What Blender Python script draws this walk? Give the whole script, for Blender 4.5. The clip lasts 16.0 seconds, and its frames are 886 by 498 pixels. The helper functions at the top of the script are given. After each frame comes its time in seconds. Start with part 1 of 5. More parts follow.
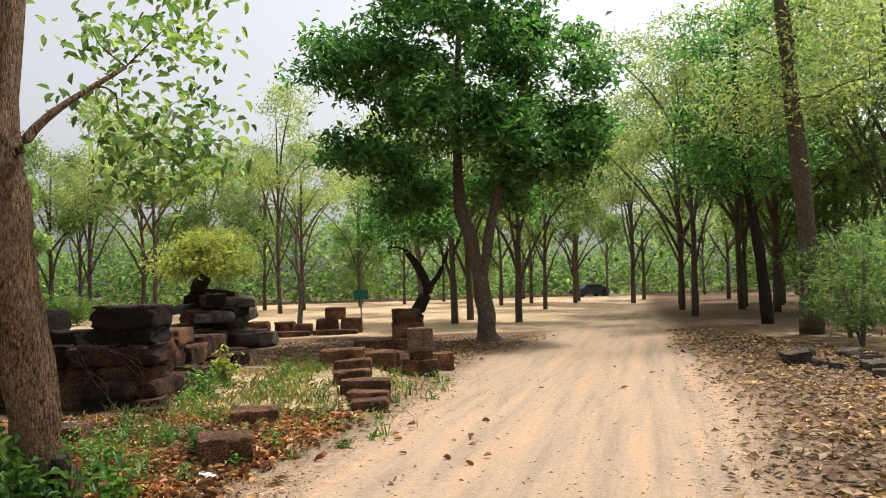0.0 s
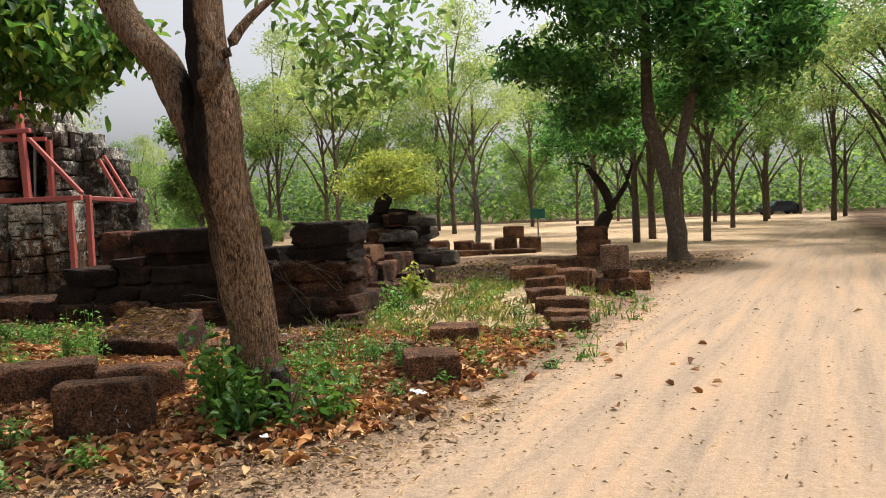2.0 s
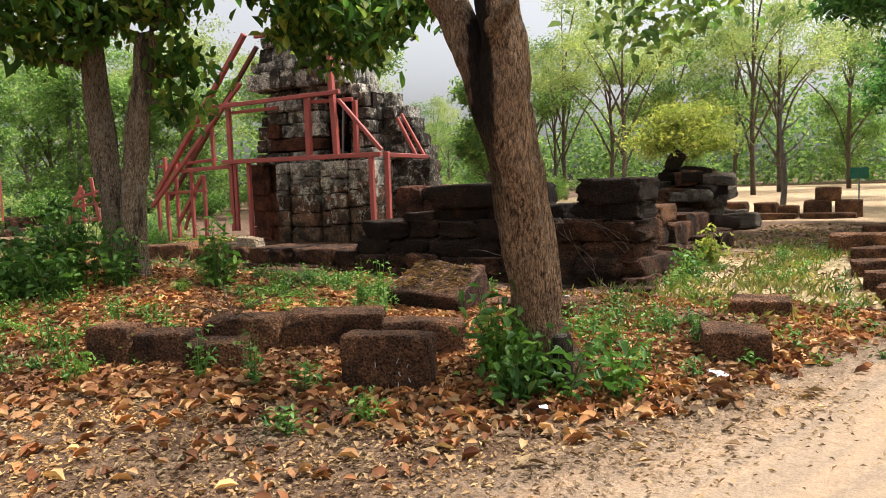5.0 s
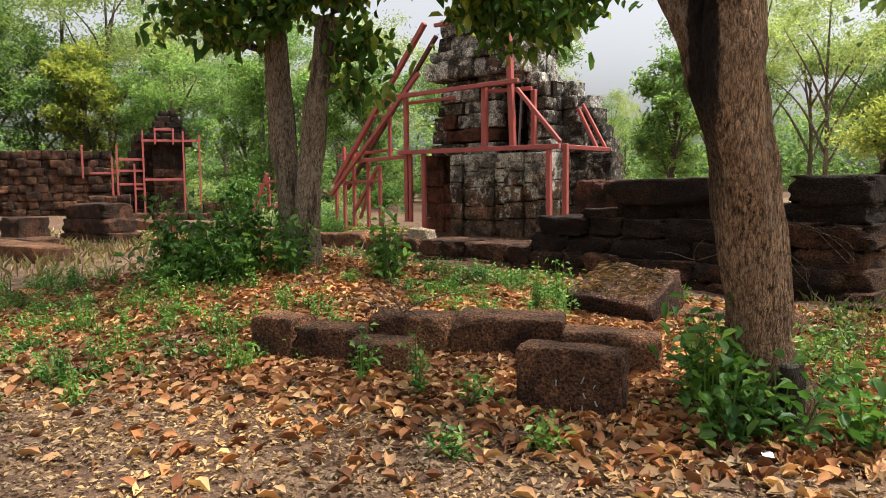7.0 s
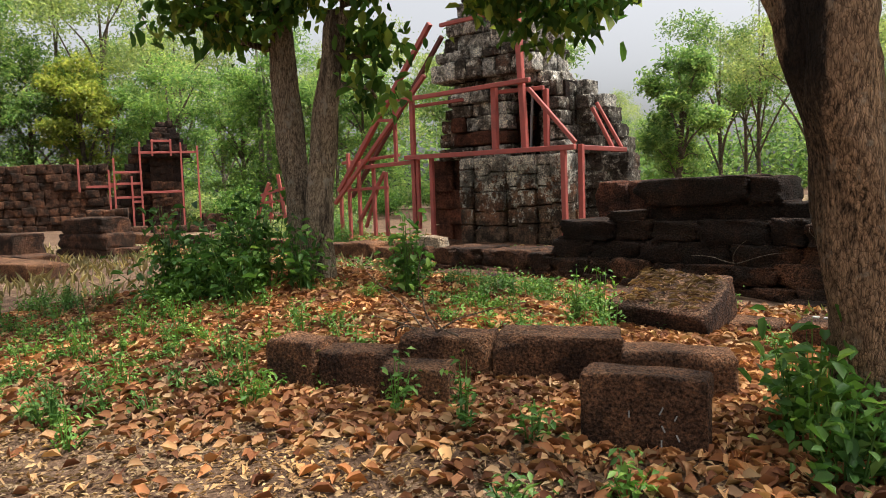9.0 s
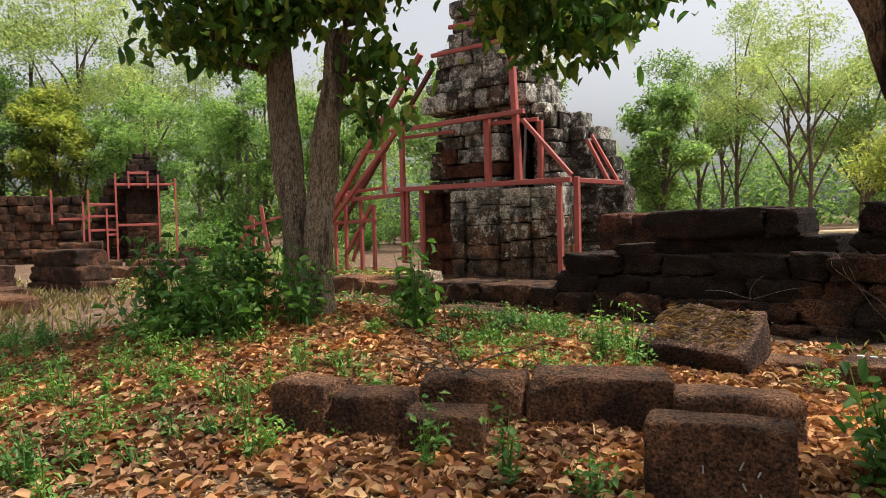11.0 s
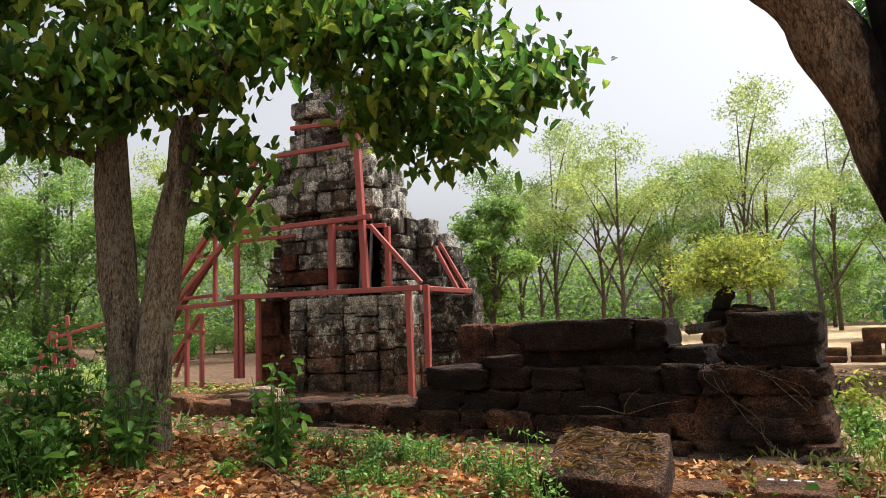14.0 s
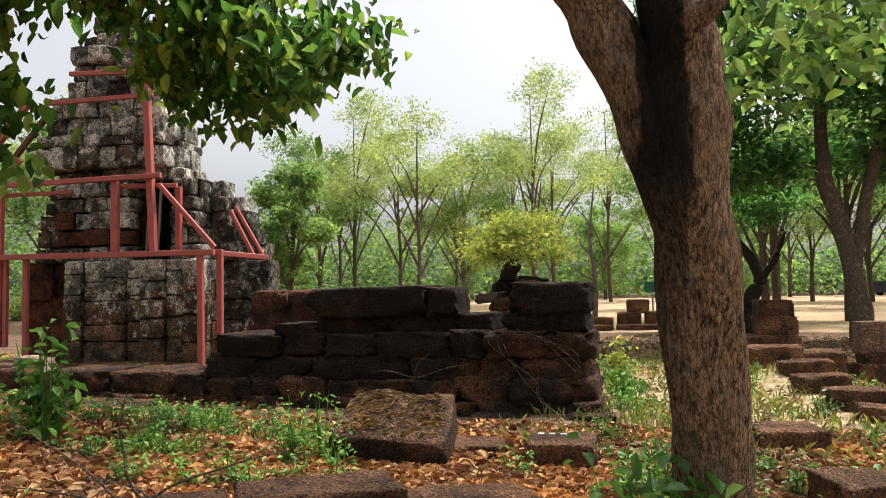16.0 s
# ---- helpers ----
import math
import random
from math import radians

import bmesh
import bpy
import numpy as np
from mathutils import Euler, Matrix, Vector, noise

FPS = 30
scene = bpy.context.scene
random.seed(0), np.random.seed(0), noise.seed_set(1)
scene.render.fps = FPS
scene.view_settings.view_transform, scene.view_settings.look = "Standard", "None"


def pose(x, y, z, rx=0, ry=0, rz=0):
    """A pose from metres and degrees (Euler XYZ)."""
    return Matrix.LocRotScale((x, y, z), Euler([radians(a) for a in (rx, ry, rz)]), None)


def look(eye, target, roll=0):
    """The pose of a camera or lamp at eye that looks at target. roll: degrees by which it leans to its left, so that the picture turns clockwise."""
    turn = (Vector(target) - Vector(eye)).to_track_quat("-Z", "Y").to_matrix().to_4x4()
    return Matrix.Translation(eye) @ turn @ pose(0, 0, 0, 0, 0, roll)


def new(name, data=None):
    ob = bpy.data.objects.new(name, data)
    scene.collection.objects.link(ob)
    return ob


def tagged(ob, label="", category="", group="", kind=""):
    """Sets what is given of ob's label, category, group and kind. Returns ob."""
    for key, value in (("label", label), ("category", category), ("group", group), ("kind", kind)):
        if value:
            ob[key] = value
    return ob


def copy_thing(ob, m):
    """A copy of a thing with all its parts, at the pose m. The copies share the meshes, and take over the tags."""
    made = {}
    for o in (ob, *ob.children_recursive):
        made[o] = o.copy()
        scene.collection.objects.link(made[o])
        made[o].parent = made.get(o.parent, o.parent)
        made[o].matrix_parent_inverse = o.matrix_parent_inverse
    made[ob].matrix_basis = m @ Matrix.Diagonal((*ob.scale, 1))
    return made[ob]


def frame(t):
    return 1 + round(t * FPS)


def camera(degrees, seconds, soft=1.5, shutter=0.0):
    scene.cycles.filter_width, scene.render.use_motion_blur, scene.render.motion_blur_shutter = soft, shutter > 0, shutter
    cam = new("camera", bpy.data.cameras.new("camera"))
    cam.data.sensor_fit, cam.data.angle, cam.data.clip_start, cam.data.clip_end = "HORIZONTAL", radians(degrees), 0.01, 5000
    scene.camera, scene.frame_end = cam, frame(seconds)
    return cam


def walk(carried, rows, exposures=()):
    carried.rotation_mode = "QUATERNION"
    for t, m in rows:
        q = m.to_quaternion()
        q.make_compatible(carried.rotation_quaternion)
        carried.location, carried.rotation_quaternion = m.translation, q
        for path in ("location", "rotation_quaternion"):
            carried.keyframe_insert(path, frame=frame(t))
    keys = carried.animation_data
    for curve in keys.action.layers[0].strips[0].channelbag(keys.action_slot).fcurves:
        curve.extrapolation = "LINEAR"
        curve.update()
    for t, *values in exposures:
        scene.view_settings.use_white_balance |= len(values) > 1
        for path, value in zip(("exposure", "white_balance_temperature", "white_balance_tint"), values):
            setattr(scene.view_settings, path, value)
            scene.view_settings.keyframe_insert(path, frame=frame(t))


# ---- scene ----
cam = camera(60.7, 16.0, soft=0.9)
PATH = [
    (0, (0.697, -0.388, 1.702), (0.756, 1.609, 1.8), -1.6),
    (0.5, (0.648, -0.263, 1.671), (0.579, 1.736, 1.667), -1.6),
    (1, (0.465, 0.026, 1.647), (0.313, 2.02, 1.607), -1.3),
    (1.5, (0.331, 0.163, 1.622), (0.069, 2.145, 1.568), -2.7),
    (2, (0.256, 0.214, 1.611), (-0.13, 2.175, 1.516), -2.3),
    (2.5, (0.203, 0.275, 1.61), (-0.317, 2.203, 1.492), -1.3),
    (3, (0.162, 0.344, 1.604), (-0.512, 2.223, 1.484), -1.3),
    (3.5, (0.127, 0.426, 1.6), (-0.684, 2.25, 1.465), -1.5),
    (3.7, (0.144, 0.446, 1.607), (-0.733, 2.238, 1.47), -1.6),
    (5.8, (-0.134, 0.964, 1.551), (-1.31, 2.569, 1.346), -1.4),
    (6, (-0.17, 1.025, 1.555), (-1.395, 2.592, 1.347), -1.2),
    (6.5, (-0.273, 1.136, 1.545), (-1.622, 2.599, 1.338), -0.6),
    (7, (-0.502, 1.216, 1.526), (-1.915, 2.621, 1.347), -0.5),
    (7.5, (-0.72, 1.285, 1.515), (-2.188, 2.64, 1.421), -1.3),
    (8, (-0.893, 1.397, 1.509), (-2.353, 2.758, 1.388), -1.9),
    (8.5, (-1.014, 1.475, 1.502), (-2.451, 2.859, 1.357), -1.4),
    (9, (-1.138, 1.482, 1.505), (-2.549, 2.889, 1.343), -1.8),
    (9.5, (-1.262, 1.441, 1.503), (-2.636, 2.89, 1.392), -1.8),
    (9.7, (-1.298, 1.426, 1.495), (-2.662, 2.886, 1.4), -1.8),
    (11.8, (-2.067, 1.756, 1.44), (-3.439, 3.211, 1.415), -1.0),
    (12, (-2.159, 1.784, 1.443), (-3.513, 3.257, 1.459), -1.3),
    (12.5, (-2.347, 1.843, 1.456), (-3.669, 3.344, 1.493), -1.9),
    (13, (-2.478, 1.932, 1.483), (-3.745, 3.475, 1.592), -1.7),
    (13.5, (-2.555, 1.957, 1.504), (-3.708, 3.584, 1.66), -1.0),
    (14, (-2.561, 1.964, 1.537), (-3.542, 3.696, 1.734), -1.8),
    (14.5, (-2.553, 1.97, 1.548), (-3.384, 3.774, 1.78), -1.4),
    (15, (-2.543, 1.958, 1.522), (-3.221, 3.826, 1.743), -1.1),
    (15.5, (-2.543, 1.939, 1.516), (-3.114, 3.848, 1.685), -0.9),
    (16, (-2.525, 1.937, 1.505), (-3.025, 3.871, 1.609), -1.0),
]
walk(cam, [(t, look(eye, target, roll)) for t, eye, target, roll in PATH], [(t, stops, 6350, 11) for t, stops in ((0.0, 0.16), (1.5, 0.2), (3.5, 0.28), (6.0, 0.52), (7.5, 0.45), (9.0, 0.38), (12.0, 0.3), (14.0, 0.36), (16.0, 0.4))])

# ---- light ----
world = bpy.data.worlds.new("sky")
scene.world = world
world.use_nodes = True
wn, wl = world.node_tree.nodes, world.node_tree.links
sky_tex = wn.new("ShaderNodeTexSky")
sky_tex.sky_type = 'NISHITA'
sky_tex.sun_disc = False
SUN_EL, SUN_AZ = radians(64), radians(48)
sky_tex.sun_elevation, sky_tex.sun_rotation = SUN_EL, SUN_AZ
sky_tex.dust_density, sky_tex.air_density, sky_tex.ozone_density = 6.0, 1.0, 1.0
haze = wn.new("ShaderNodeHueSaturation")
haze.inputs["Saturation"].default_value = 0.13
haze.inputs["Value"].default_value = 1.5
wl.new(sky_tex.outputs[0], haze.inputs["Color"])
wl.new(haze.outputs[0], wn["Background"].inputs["Color"])
wn["Background"].inputs["Strength"].default_value = 0.12
sun_data = bpy.data.lights.new("sun", 'SUN')
sun_data.energy, sun_data.angle, sun_data.color = 3.7, radians(5), (1.0, 0.95, 0.88)
sun_lamp = new("sun", sun_data)
sun_to = Vector((math.sin(SUN_AZ) * math.cos(SUN_EL), math.cos(SUN_AZ) * math.cos(SUN_EL), math.sin(SUN_EL)))
sun_lamp.matrix_world = look(sun_to * 50, (0, 0, 0))

# ---- materials ----
def material(name):
    m = bpy.data.materials.new(name)
    m.use_nodes = True
    return m, m.node_tree.nodes, m.node_tree.links, m.node_tree.nodes["Principled BSDF"]


def noise_tex(n, l, coord, scale, detail=6.0, rough=0.6):
    t = n.new("ShaderNodeTexNoise")
    t.inputs["Scale"].default_value = scale
    t.inputs["Detail"].default_value = detail
    t.inputs["Roughness"].default_value = rough
    l.new(coord, t.inputs["Vector"])
    return t.outputs["Fac"]


def ramp(n, l, fac, stops):
    r = n.new("ShaderNodeValToRGB")
    e = r.color_ramp.elements
    while len(e) < len(stops):
        e.new(0.5)
    for el, (p, c) in zip(e, stops):
        el.position, el.color = p, (*c, 1) if len(c) == 3 else c
    l.new(fac, r.inputs["Fac"])
    return r.outputs["Color"]


def mix(n, l, fac, a, b, mode='MIX'):
    m = n.new("ShaderNodeMix")
    m.data_type, m.blend_type = 'RGBA', mode
    for sock, v in ((m.inputs[0], fac), (m.inputs[6], a), (m.inputs[7], b)):
        if isinstance(v, (int, float)):
            sock.default_value = v
        elif isinstance(v, tuple):
            sock.default_value = (*v, 1)
        else:
            l.new(v, sock)
    return m.outputs[2]


def bump(n, l, bsdf, height, strength, distance):
    b = n.new("ShaderNodeBump")
    b.inputs["Strength"].default_value, b.inputs["Distance"].default_value = strength, distance
    l.new(height, b.inputs["Height"])
    l.new(b.outputs[0], bsdf.inputs["Normal"])


def arith(n, l, op, a, b):
    m = n.new("ShaderNodeMath")
    m.operation = op
    for s, v in zip(m.inputs, (a, b)):
        if isinstance(v, (int, float)):
            s.default_value = v
        else:
            l.new(v, s)
    return m.outputs[0]


def stone(name, dark, mid, rust, lichen, lichen_from, grain=18.0, rough=0.95, rust_from=0.52, top_tint=0.45, crust=0.0, vary_by=0.3, rise=None):
    """Weathered stone: dark crust, body colour, rusty patches, pale lichen; rise: heights between which lichen takes over."""
    m, n, l, b = material(name)
    pos = n.new("ShaderNodeNewGeometry").outputs["Position"]
    rnd = n.new("ShaderNodeObjectInfo").outputs["Random"]
    base = ramp(n, l, noise_tex(n, l, pos, 3.4, 9, 0.72), [(0.36, dark), (0.6, mid)])
    patch = ramp(n, l, noise_tex(n, l, pos, 1.3, 6, 0.65), [(rust_from, (0, 0, 0)), (rust_from + 0.14, (1, 1, 1))])
    col = mix(n, l, patch, base, rust)
    blotch = noise_tex(n, l, pos, 6.0, 10, 0.74)
    if rise:
        axes = n.new("ShaderNodeSeparateXYZ")
        l.new(pos, axes.inputs[0])
        grown = arith(n, l, 'MULTIPLY', arith(n, l, 'SUBTRACT', axes.outputs["Z"], (rise[0] + rise[1]) / 2), 0.22 / (rise[1] - rise[0]))
        blotch = arith(n, l, 'ADD', blotch, grown)
    spots = ramp(n, l, blotch, [(lichen_from, (0, 0, 0)), (lichen_from + 0.06, (1, 1, 1))])
    col = mix(n, l, spots, col, lichen)
    # Faces that look up blend towards brown, broken up by noise.
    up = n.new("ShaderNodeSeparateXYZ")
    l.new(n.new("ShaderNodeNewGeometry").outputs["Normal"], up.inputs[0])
    upturned = arith(n, l, 'MULTIPLY', up.outputs["Z"], noise_tex(n, l, pos, 9.0, 6, 0.7))
    col = mix(n, l, ramp(n, l, upturned, [(0.40, (0, 0, 0)), (0.6, (top_tint, top_tint, top_tint))]), col, (0.25, 0.145, 0.085))
    if crust:
        black = ramp(n, l, noise_tex(n, l, pos, 2.1, 8, 0.7), [(0.46, (0, 0, 0)), (0.56, (crust, crust, crust))])
        col = mix(n, l, black, col, (0.026, 0.020, 0.015))
    vary = ramp(n, l, rnd, [(0.0, (1 - vary_by, 1 - vary_by, 1 - vary_by)), (1.0, (1 + vary_by * 0.8, 1 + vary_by * 0.72, 1 + vary_by * 0.6))])
    col = mix(n, l, 1.0, col, vary, 'MULTIPLY')
    fine = noise_tex(n, l, pos, grain * 3, 5, 0.75)
    col = mix(n, l, 1.0, col, ramp(n, l, fine, [(0.36, (0.16, 0.15, 0.14)), (0.5, (0.9, 0.9, 0.9)), (0.64, (2.0, 1.85, 1.65))]), 'MULTIPLY')
    l.new(col, b.inputs["Base Color"])
    b.inputs["Roughness"].default_value = rough
    b.inputs["Specular IOR Level"].default_value = 0.2
    cells = n.new("ShaderNodeTexVoronoi")
    cells.inputs["Scale"].default_value = grain * 2.2
    l.new(pos, cells.inputs["Vector"])
    pits = arith(n, l, 'ADD', arith(n, l, 'MULTIPLY', cells.outputs["Distance"], 0.35), noise_tex(n, l, pos, grain, 7, 0.75))
    bump(n, l, b, pits, 1.0, 0.09)
    return m


LATERITE = stone("laterite", (0.06, 0.030, 0.018), (0.27, 0.135, 0.072), (0.38, 0.19, 0.095), (0.36, 0.28, 0.2), 0.69, top_tint=0.3, crust=0.4)
LATERITE_STRAW = stone("laterite with straw", (0.022, 0.013, 0.010), (0.075, 0.040, 0.026), (0.15, 0.075, 0.045), (0.30, 0.23, 0.16), 0.68, top_tint=0.95, crust=0.5)
LATERITE_DARK = stone("laterite dark brown", (0.030, 0.017, 0.012), (0.14, 0.070, 0.041), (0.25, 0.115, 0.062), (0.30, 0.23, 0.16), 0.68, rust_from=0.54, top_tint=0.35, crust=0.8)
LATERITE_BLACK = stone("laterite black crust", (0.017, 0.012, 0.009), (0.044, 0.025, 0.017), (0.14, 0.066, 0.038), (0.28, 0.21, 0.15), 0.67, rust_from=0.58, top_tint=0.25, crust=0.6)
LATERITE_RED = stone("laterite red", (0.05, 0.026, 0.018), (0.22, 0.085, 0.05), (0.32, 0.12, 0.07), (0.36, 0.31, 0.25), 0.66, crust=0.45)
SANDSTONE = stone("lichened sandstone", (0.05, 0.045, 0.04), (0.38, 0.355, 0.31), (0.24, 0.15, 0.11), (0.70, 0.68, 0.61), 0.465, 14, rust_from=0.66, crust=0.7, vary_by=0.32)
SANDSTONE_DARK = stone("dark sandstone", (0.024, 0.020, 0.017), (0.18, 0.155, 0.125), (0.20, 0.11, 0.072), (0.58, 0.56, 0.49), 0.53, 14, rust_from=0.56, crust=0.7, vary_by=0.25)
PLINTH_STONE = stone("lichened plinth sandstone", (0.045, 0.032, 0.023), (0.24, 0.16, 0.105), (0.28, 0.14, 0.08), (0.66, 0.65, 0.56), 0.475, 14, rust_from=0.47, top_tint=0.2, crust=0.75, vary_by=0.13, rise=(0.7, 2.1))
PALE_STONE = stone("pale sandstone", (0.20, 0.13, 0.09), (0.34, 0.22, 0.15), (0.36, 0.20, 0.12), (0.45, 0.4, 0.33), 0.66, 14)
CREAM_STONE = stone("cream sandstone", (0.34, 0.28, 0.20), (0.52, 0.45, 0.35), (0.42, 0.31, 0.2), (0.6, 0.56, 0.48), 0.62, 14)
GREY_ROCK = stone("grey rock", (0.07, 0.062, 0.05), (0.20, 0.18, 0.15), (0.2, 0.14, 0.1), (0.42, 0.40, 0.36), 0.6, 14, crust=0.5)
# Near-black fill: the shade in gaps and doorway is put into its colour.
CORE_DARK = stone("near black core fill", (0.010, 0.008, 0.007), (0.03, 0.02, 0.015), (0.06, 0.03, 0.02), (0.1, 0.09, 0.07), 0.75)


def bark(name, dark, light, stripe=0.0, stain=0.0, streak=None):
    m, n, l, b = material(name)
    pos = n.new("ShaderNodeNewGeometry").outputs["Position"]
    mp = n.new("ShaderNodeMapping")
    mp.inputs["Scale"].default_value = (1, 1, 0.27)
    l.new(pos, mp.inputs["Vector"])
    ridges = noise_tex(n, l, mp.outputs[0], 62, 6, 0.66)
    col = ramp(n, l, ridges, [(0.37, dark), (0.63, light)])
    col = mix(n, l, ramp(n, l, noise_tex(n, l, pos, 3.0), [(0.4, (0, 0, 0)), (0.7, (0.7, 0.7, 0.7))]), col, tuple(c * 0.45 for c in light))
    bent = n.new("ShaderNodeVectorMath")
    bent.operation = 'MULTIPLY_ADD'
    wavy = n.new("ShaderNodeTexNoise")
    wavy.inputs["Scale"].default_value = 14
    l.new(pos, wavy.inputs["Vector"])
    l.new(wavy.outputs["Color"], bent.inputs[0])
    bent.inputs[1].default_value = (0.05, 0.05, 0.05)
    l.new(mp.outputs[0], bent.inputs[2])
    plates = n.new("ShaderNodeTexVoronoi")
    plates.feature = 'DISTANCE_TO_EDGE'
    plates.inputs["Scale"].default_value = 62
    l.new(bent.outputs[0], plates.inputs["Vector"])
    crack = ramp(n, l, plates.outputs["Distance"], [(0.0, (0.36, 0.33, 0.31)), (0.1, (1.05, 1.05, 1.05))])
    col = mix(n, l, 1.0, col, crack, 'MULTIPLY')
    if stripe:
        spots = ramp(n, l, noise_tex(n, l, pos, 9, 6, 0.7), [(0.56, (0, 0, 0)), (0.64, (stripe, stripe, stripe))])
        col = mix(n, l, spots, col, (0.42, 0.36, 0.28))
    if stain:
        ms = n.new("ShaderNodeMapping")
        ms.inputs["Scale"].default_value = (1, 1, 0.12)
        l.new(pos, ms.inputs["Vector"])
        wet = ramp(n, l, noise_tex(n, l, ms.outputs[0], 6.5, 5, 0.55), [(0.53, (0, 0, 0)), (0.6, (stain, stain, stain))])
        col = mix(n, l, wet, col, (0.012, 0.010, 0.009))
    if streak:
        along = n.new("ShaderNodeVectorMath")
        along.operation = 'DOT_PRODUCT'
        l.new(pos, along.inputs[0])
        along.inputs[1].default_value = streak[0]
        axes = n.new("ShaderNodeSeparateXYZ")
        l.new(pos, axes.inputs[0])
        middle = arith(n, l, 'ADD', arith(n, l, 'MULTIPLY', axes.outputs["Z"], streak[2]), streak[1])
        aside = arith(n, l, 'ABSOLUTE', arith(n, l, 'SUBTRACT', along.outputs["Value"], middle), 0.0)
        ragged = arith(n, l, 'ADD', aside, arith(n, l, 'MULTIPLY', arith(n, l, 'SUBTRACT', noise_tex(n, l, mp.outputs[0], 9, 6, 0.7), 0.5), 0.22))
        rot = ramp(n, l, arith(n, l, 'MULTIPLY', ragged, 4.0), [(0.27, (0.95, 0.95, 0.95)), (0.42, (0, 0, 0))])
        rise = ramp(n, l, arith(n, l, 'MULTIPLY', axes.outputs["Z"], 0.3), [(0.3, (0.12, 0.12, 0.12)), (0.6, (1, 1, 1))])
        col = mix(n, l, mix(n, l, 1.0, rot, rise, 'MULTIPLY'), col, (0.010, 0.008, 0.007))
    l.new(col, b.inputs["Base Color"])
    b.inputs["Roughness"].default_value = 0.95
    b.inputs["Specular IOR Level"].default_value = 0.15
    bump(n, l, b, arith(n, l, 'ADD', ridges, arith(n, l, 'MULTIPLY', arith(n, l, 'MINIMUM', plates.outputs["Distance"], 0.2), 0.8)), 1.0, 0.09)
    return m


BARK_RED = bark("reddish bark", (0.05, 0.032, 0.021), (0.62, 0.40, 0.24), 0.5, 0.3, ((0.9585, 0.2844, 0.0), -0.84, -0.017))
BARK_GREY = bark("grey brown bark", (0.075, 0.054, 0.04), (0.40, 0.31, 0.22), 0.8)
BARK_TWIN = bark("mottled brown bark", (0.10, 0.072, 0.05), (0.66, 0.50, 0.34), 0.85, 0.7)
BARK_FAR = bark("weathered brown bark", (0.09, 0.07, 0.055), (0.32, 0.25, 0.19))
BARK_DARK = bark("dark bark", (0.03, 0.023, 0.018), (0.12, 0.092, 0.07))
BARK_PALE = bark("pale bark", (0.22, 0.19, 0.15), (0.42, 0.38, 0.32))


def leafy(name, a, b_, c, through_light=0.35, rough=0.45):
    """Leaf: colour varies from leaf to leaf, some light passes through."""
    m, n, l, b = material(name)
    g = n.new("ShaderNodeNewGeometry")
    col = ramp(n, l, g.outputs["Random Per Island"], [(0.0, a), (0.55, b_), (1.0, c)])
    big = noise_tex(n, l, g.outputs["Position"], 0.55, 3)
    col = mix(n, l, 1.0, col, ramp(n, l, big, [(0.3, (0.7, 0.75, 0.78)), (0.7, (1.28, 1.22, 1.0))]), 'MULTIPLY')
    col = mix(n, l, 1.0, col, ramp(n, l, noise_tex(n, l, g.outputs["Position"], 2.2, 2), [(0.35, (0.72, 0.76, 0.8)), (0.65, (1.25, 1.2, 1.05))]), 'MULTIPLY')
    l.new(col, b.inputs["Base Color"])
    b.inputs["Roughness"].default_value = rough
    b.inputs["Specular IOR Level"].default_value = 0.3
    tr = n.new("ShaderNodeBsdfTranslucent")
    l.new(mix(n, l, 1.0, col, (1.15, 1.2, 0.8), 'MULTIPLY'), tr.inputs["Color"])
    ms = n.new("ShaderNodeMixShader")
    ms.inputs[0].default_value = through_light
    l.new(b.outputs[0], ms.inputs[1])
    l.new(tr.outputs[0], ms.inputs[2])
    l.new(ms.outputs[0], n["Material Output"].inputs["Surface"])
    return m


LEAF_DEEP = leafy("deep green leaves", (0.045, 0.13, 0.045), (0.085, 0.22, 0.07), (0.19, 0.36, 0.12), 0.58)
LEAF_BROAD = leafy("broad green leaves", (0.045, 0.11, 0.03), (0.095, 0.20, 0.05), (0.34, 0.40, 0.10), 0.65)
LEAF_LIGHT = leafy("light green leaves", (0.20, 0.28, 0.12), (0.31, 0.38, 0.17), (0.42, 0.45, 0.24), 0.6)
LEAF_MID = leafy("mid green leaves", (0.09, 0.175, 0.065), (0.165, 0.265, 0.10), (0.28, 0.36, 0.15), 0.6)
LEAF_BRIGHT = leafy("fresh green leaves", (0.12, 0.225, 0.08), (0.20, 0.32, 0.12), (0.33, 0.42, 0.175), 0.62)
LEAF_YELLOW = leafy("yellow green leaves", (0.20, 0.26, 0.06), (0.32, 0.36, 0.09), (0.44, 0.42, 0.14), 0.58)
LEAF_WEED = leafy("weed leaves", (0.06, 0.15, 0.03), (0.10, 0.22, 0.045), (0.2, 0.33, 0.08), 0.35)
LEAF_SHRUB = leafy("dark shrub leaves", (0.045, 0.115, 0.028), (0.09, 0.20, 0.048), (0.20, 0.33, 0.085), 0.45)
LEAF_DRY = leafy("dry fallen leaves", (0.095, 0.032, 0.016), (0.32, 0.135, 0.062), (0.60, 0.37, 0.20), 0.15, 0.8)
LEAF_LITTER_PALE = leafy("pale leaf litter", (0.13, 0.072, 0.04), (0.27, 0.17, 0.095), (0.42, 0.29, 0.17), 0.15, 0.75)
GRASS_GREEN = leafy("green grass", (0.16, 0.24, 0.06), (0.30, 0.31, 0.10), (0.46, 0.40, 0.20), 0.3, 0.6)
GRASS_DRY = leafy("dry grass", (0.22, 0.18, 0.09), (0.33, 0.27, 0.14), (0.44, 0.38, 0.22), 0.2, 0.7)


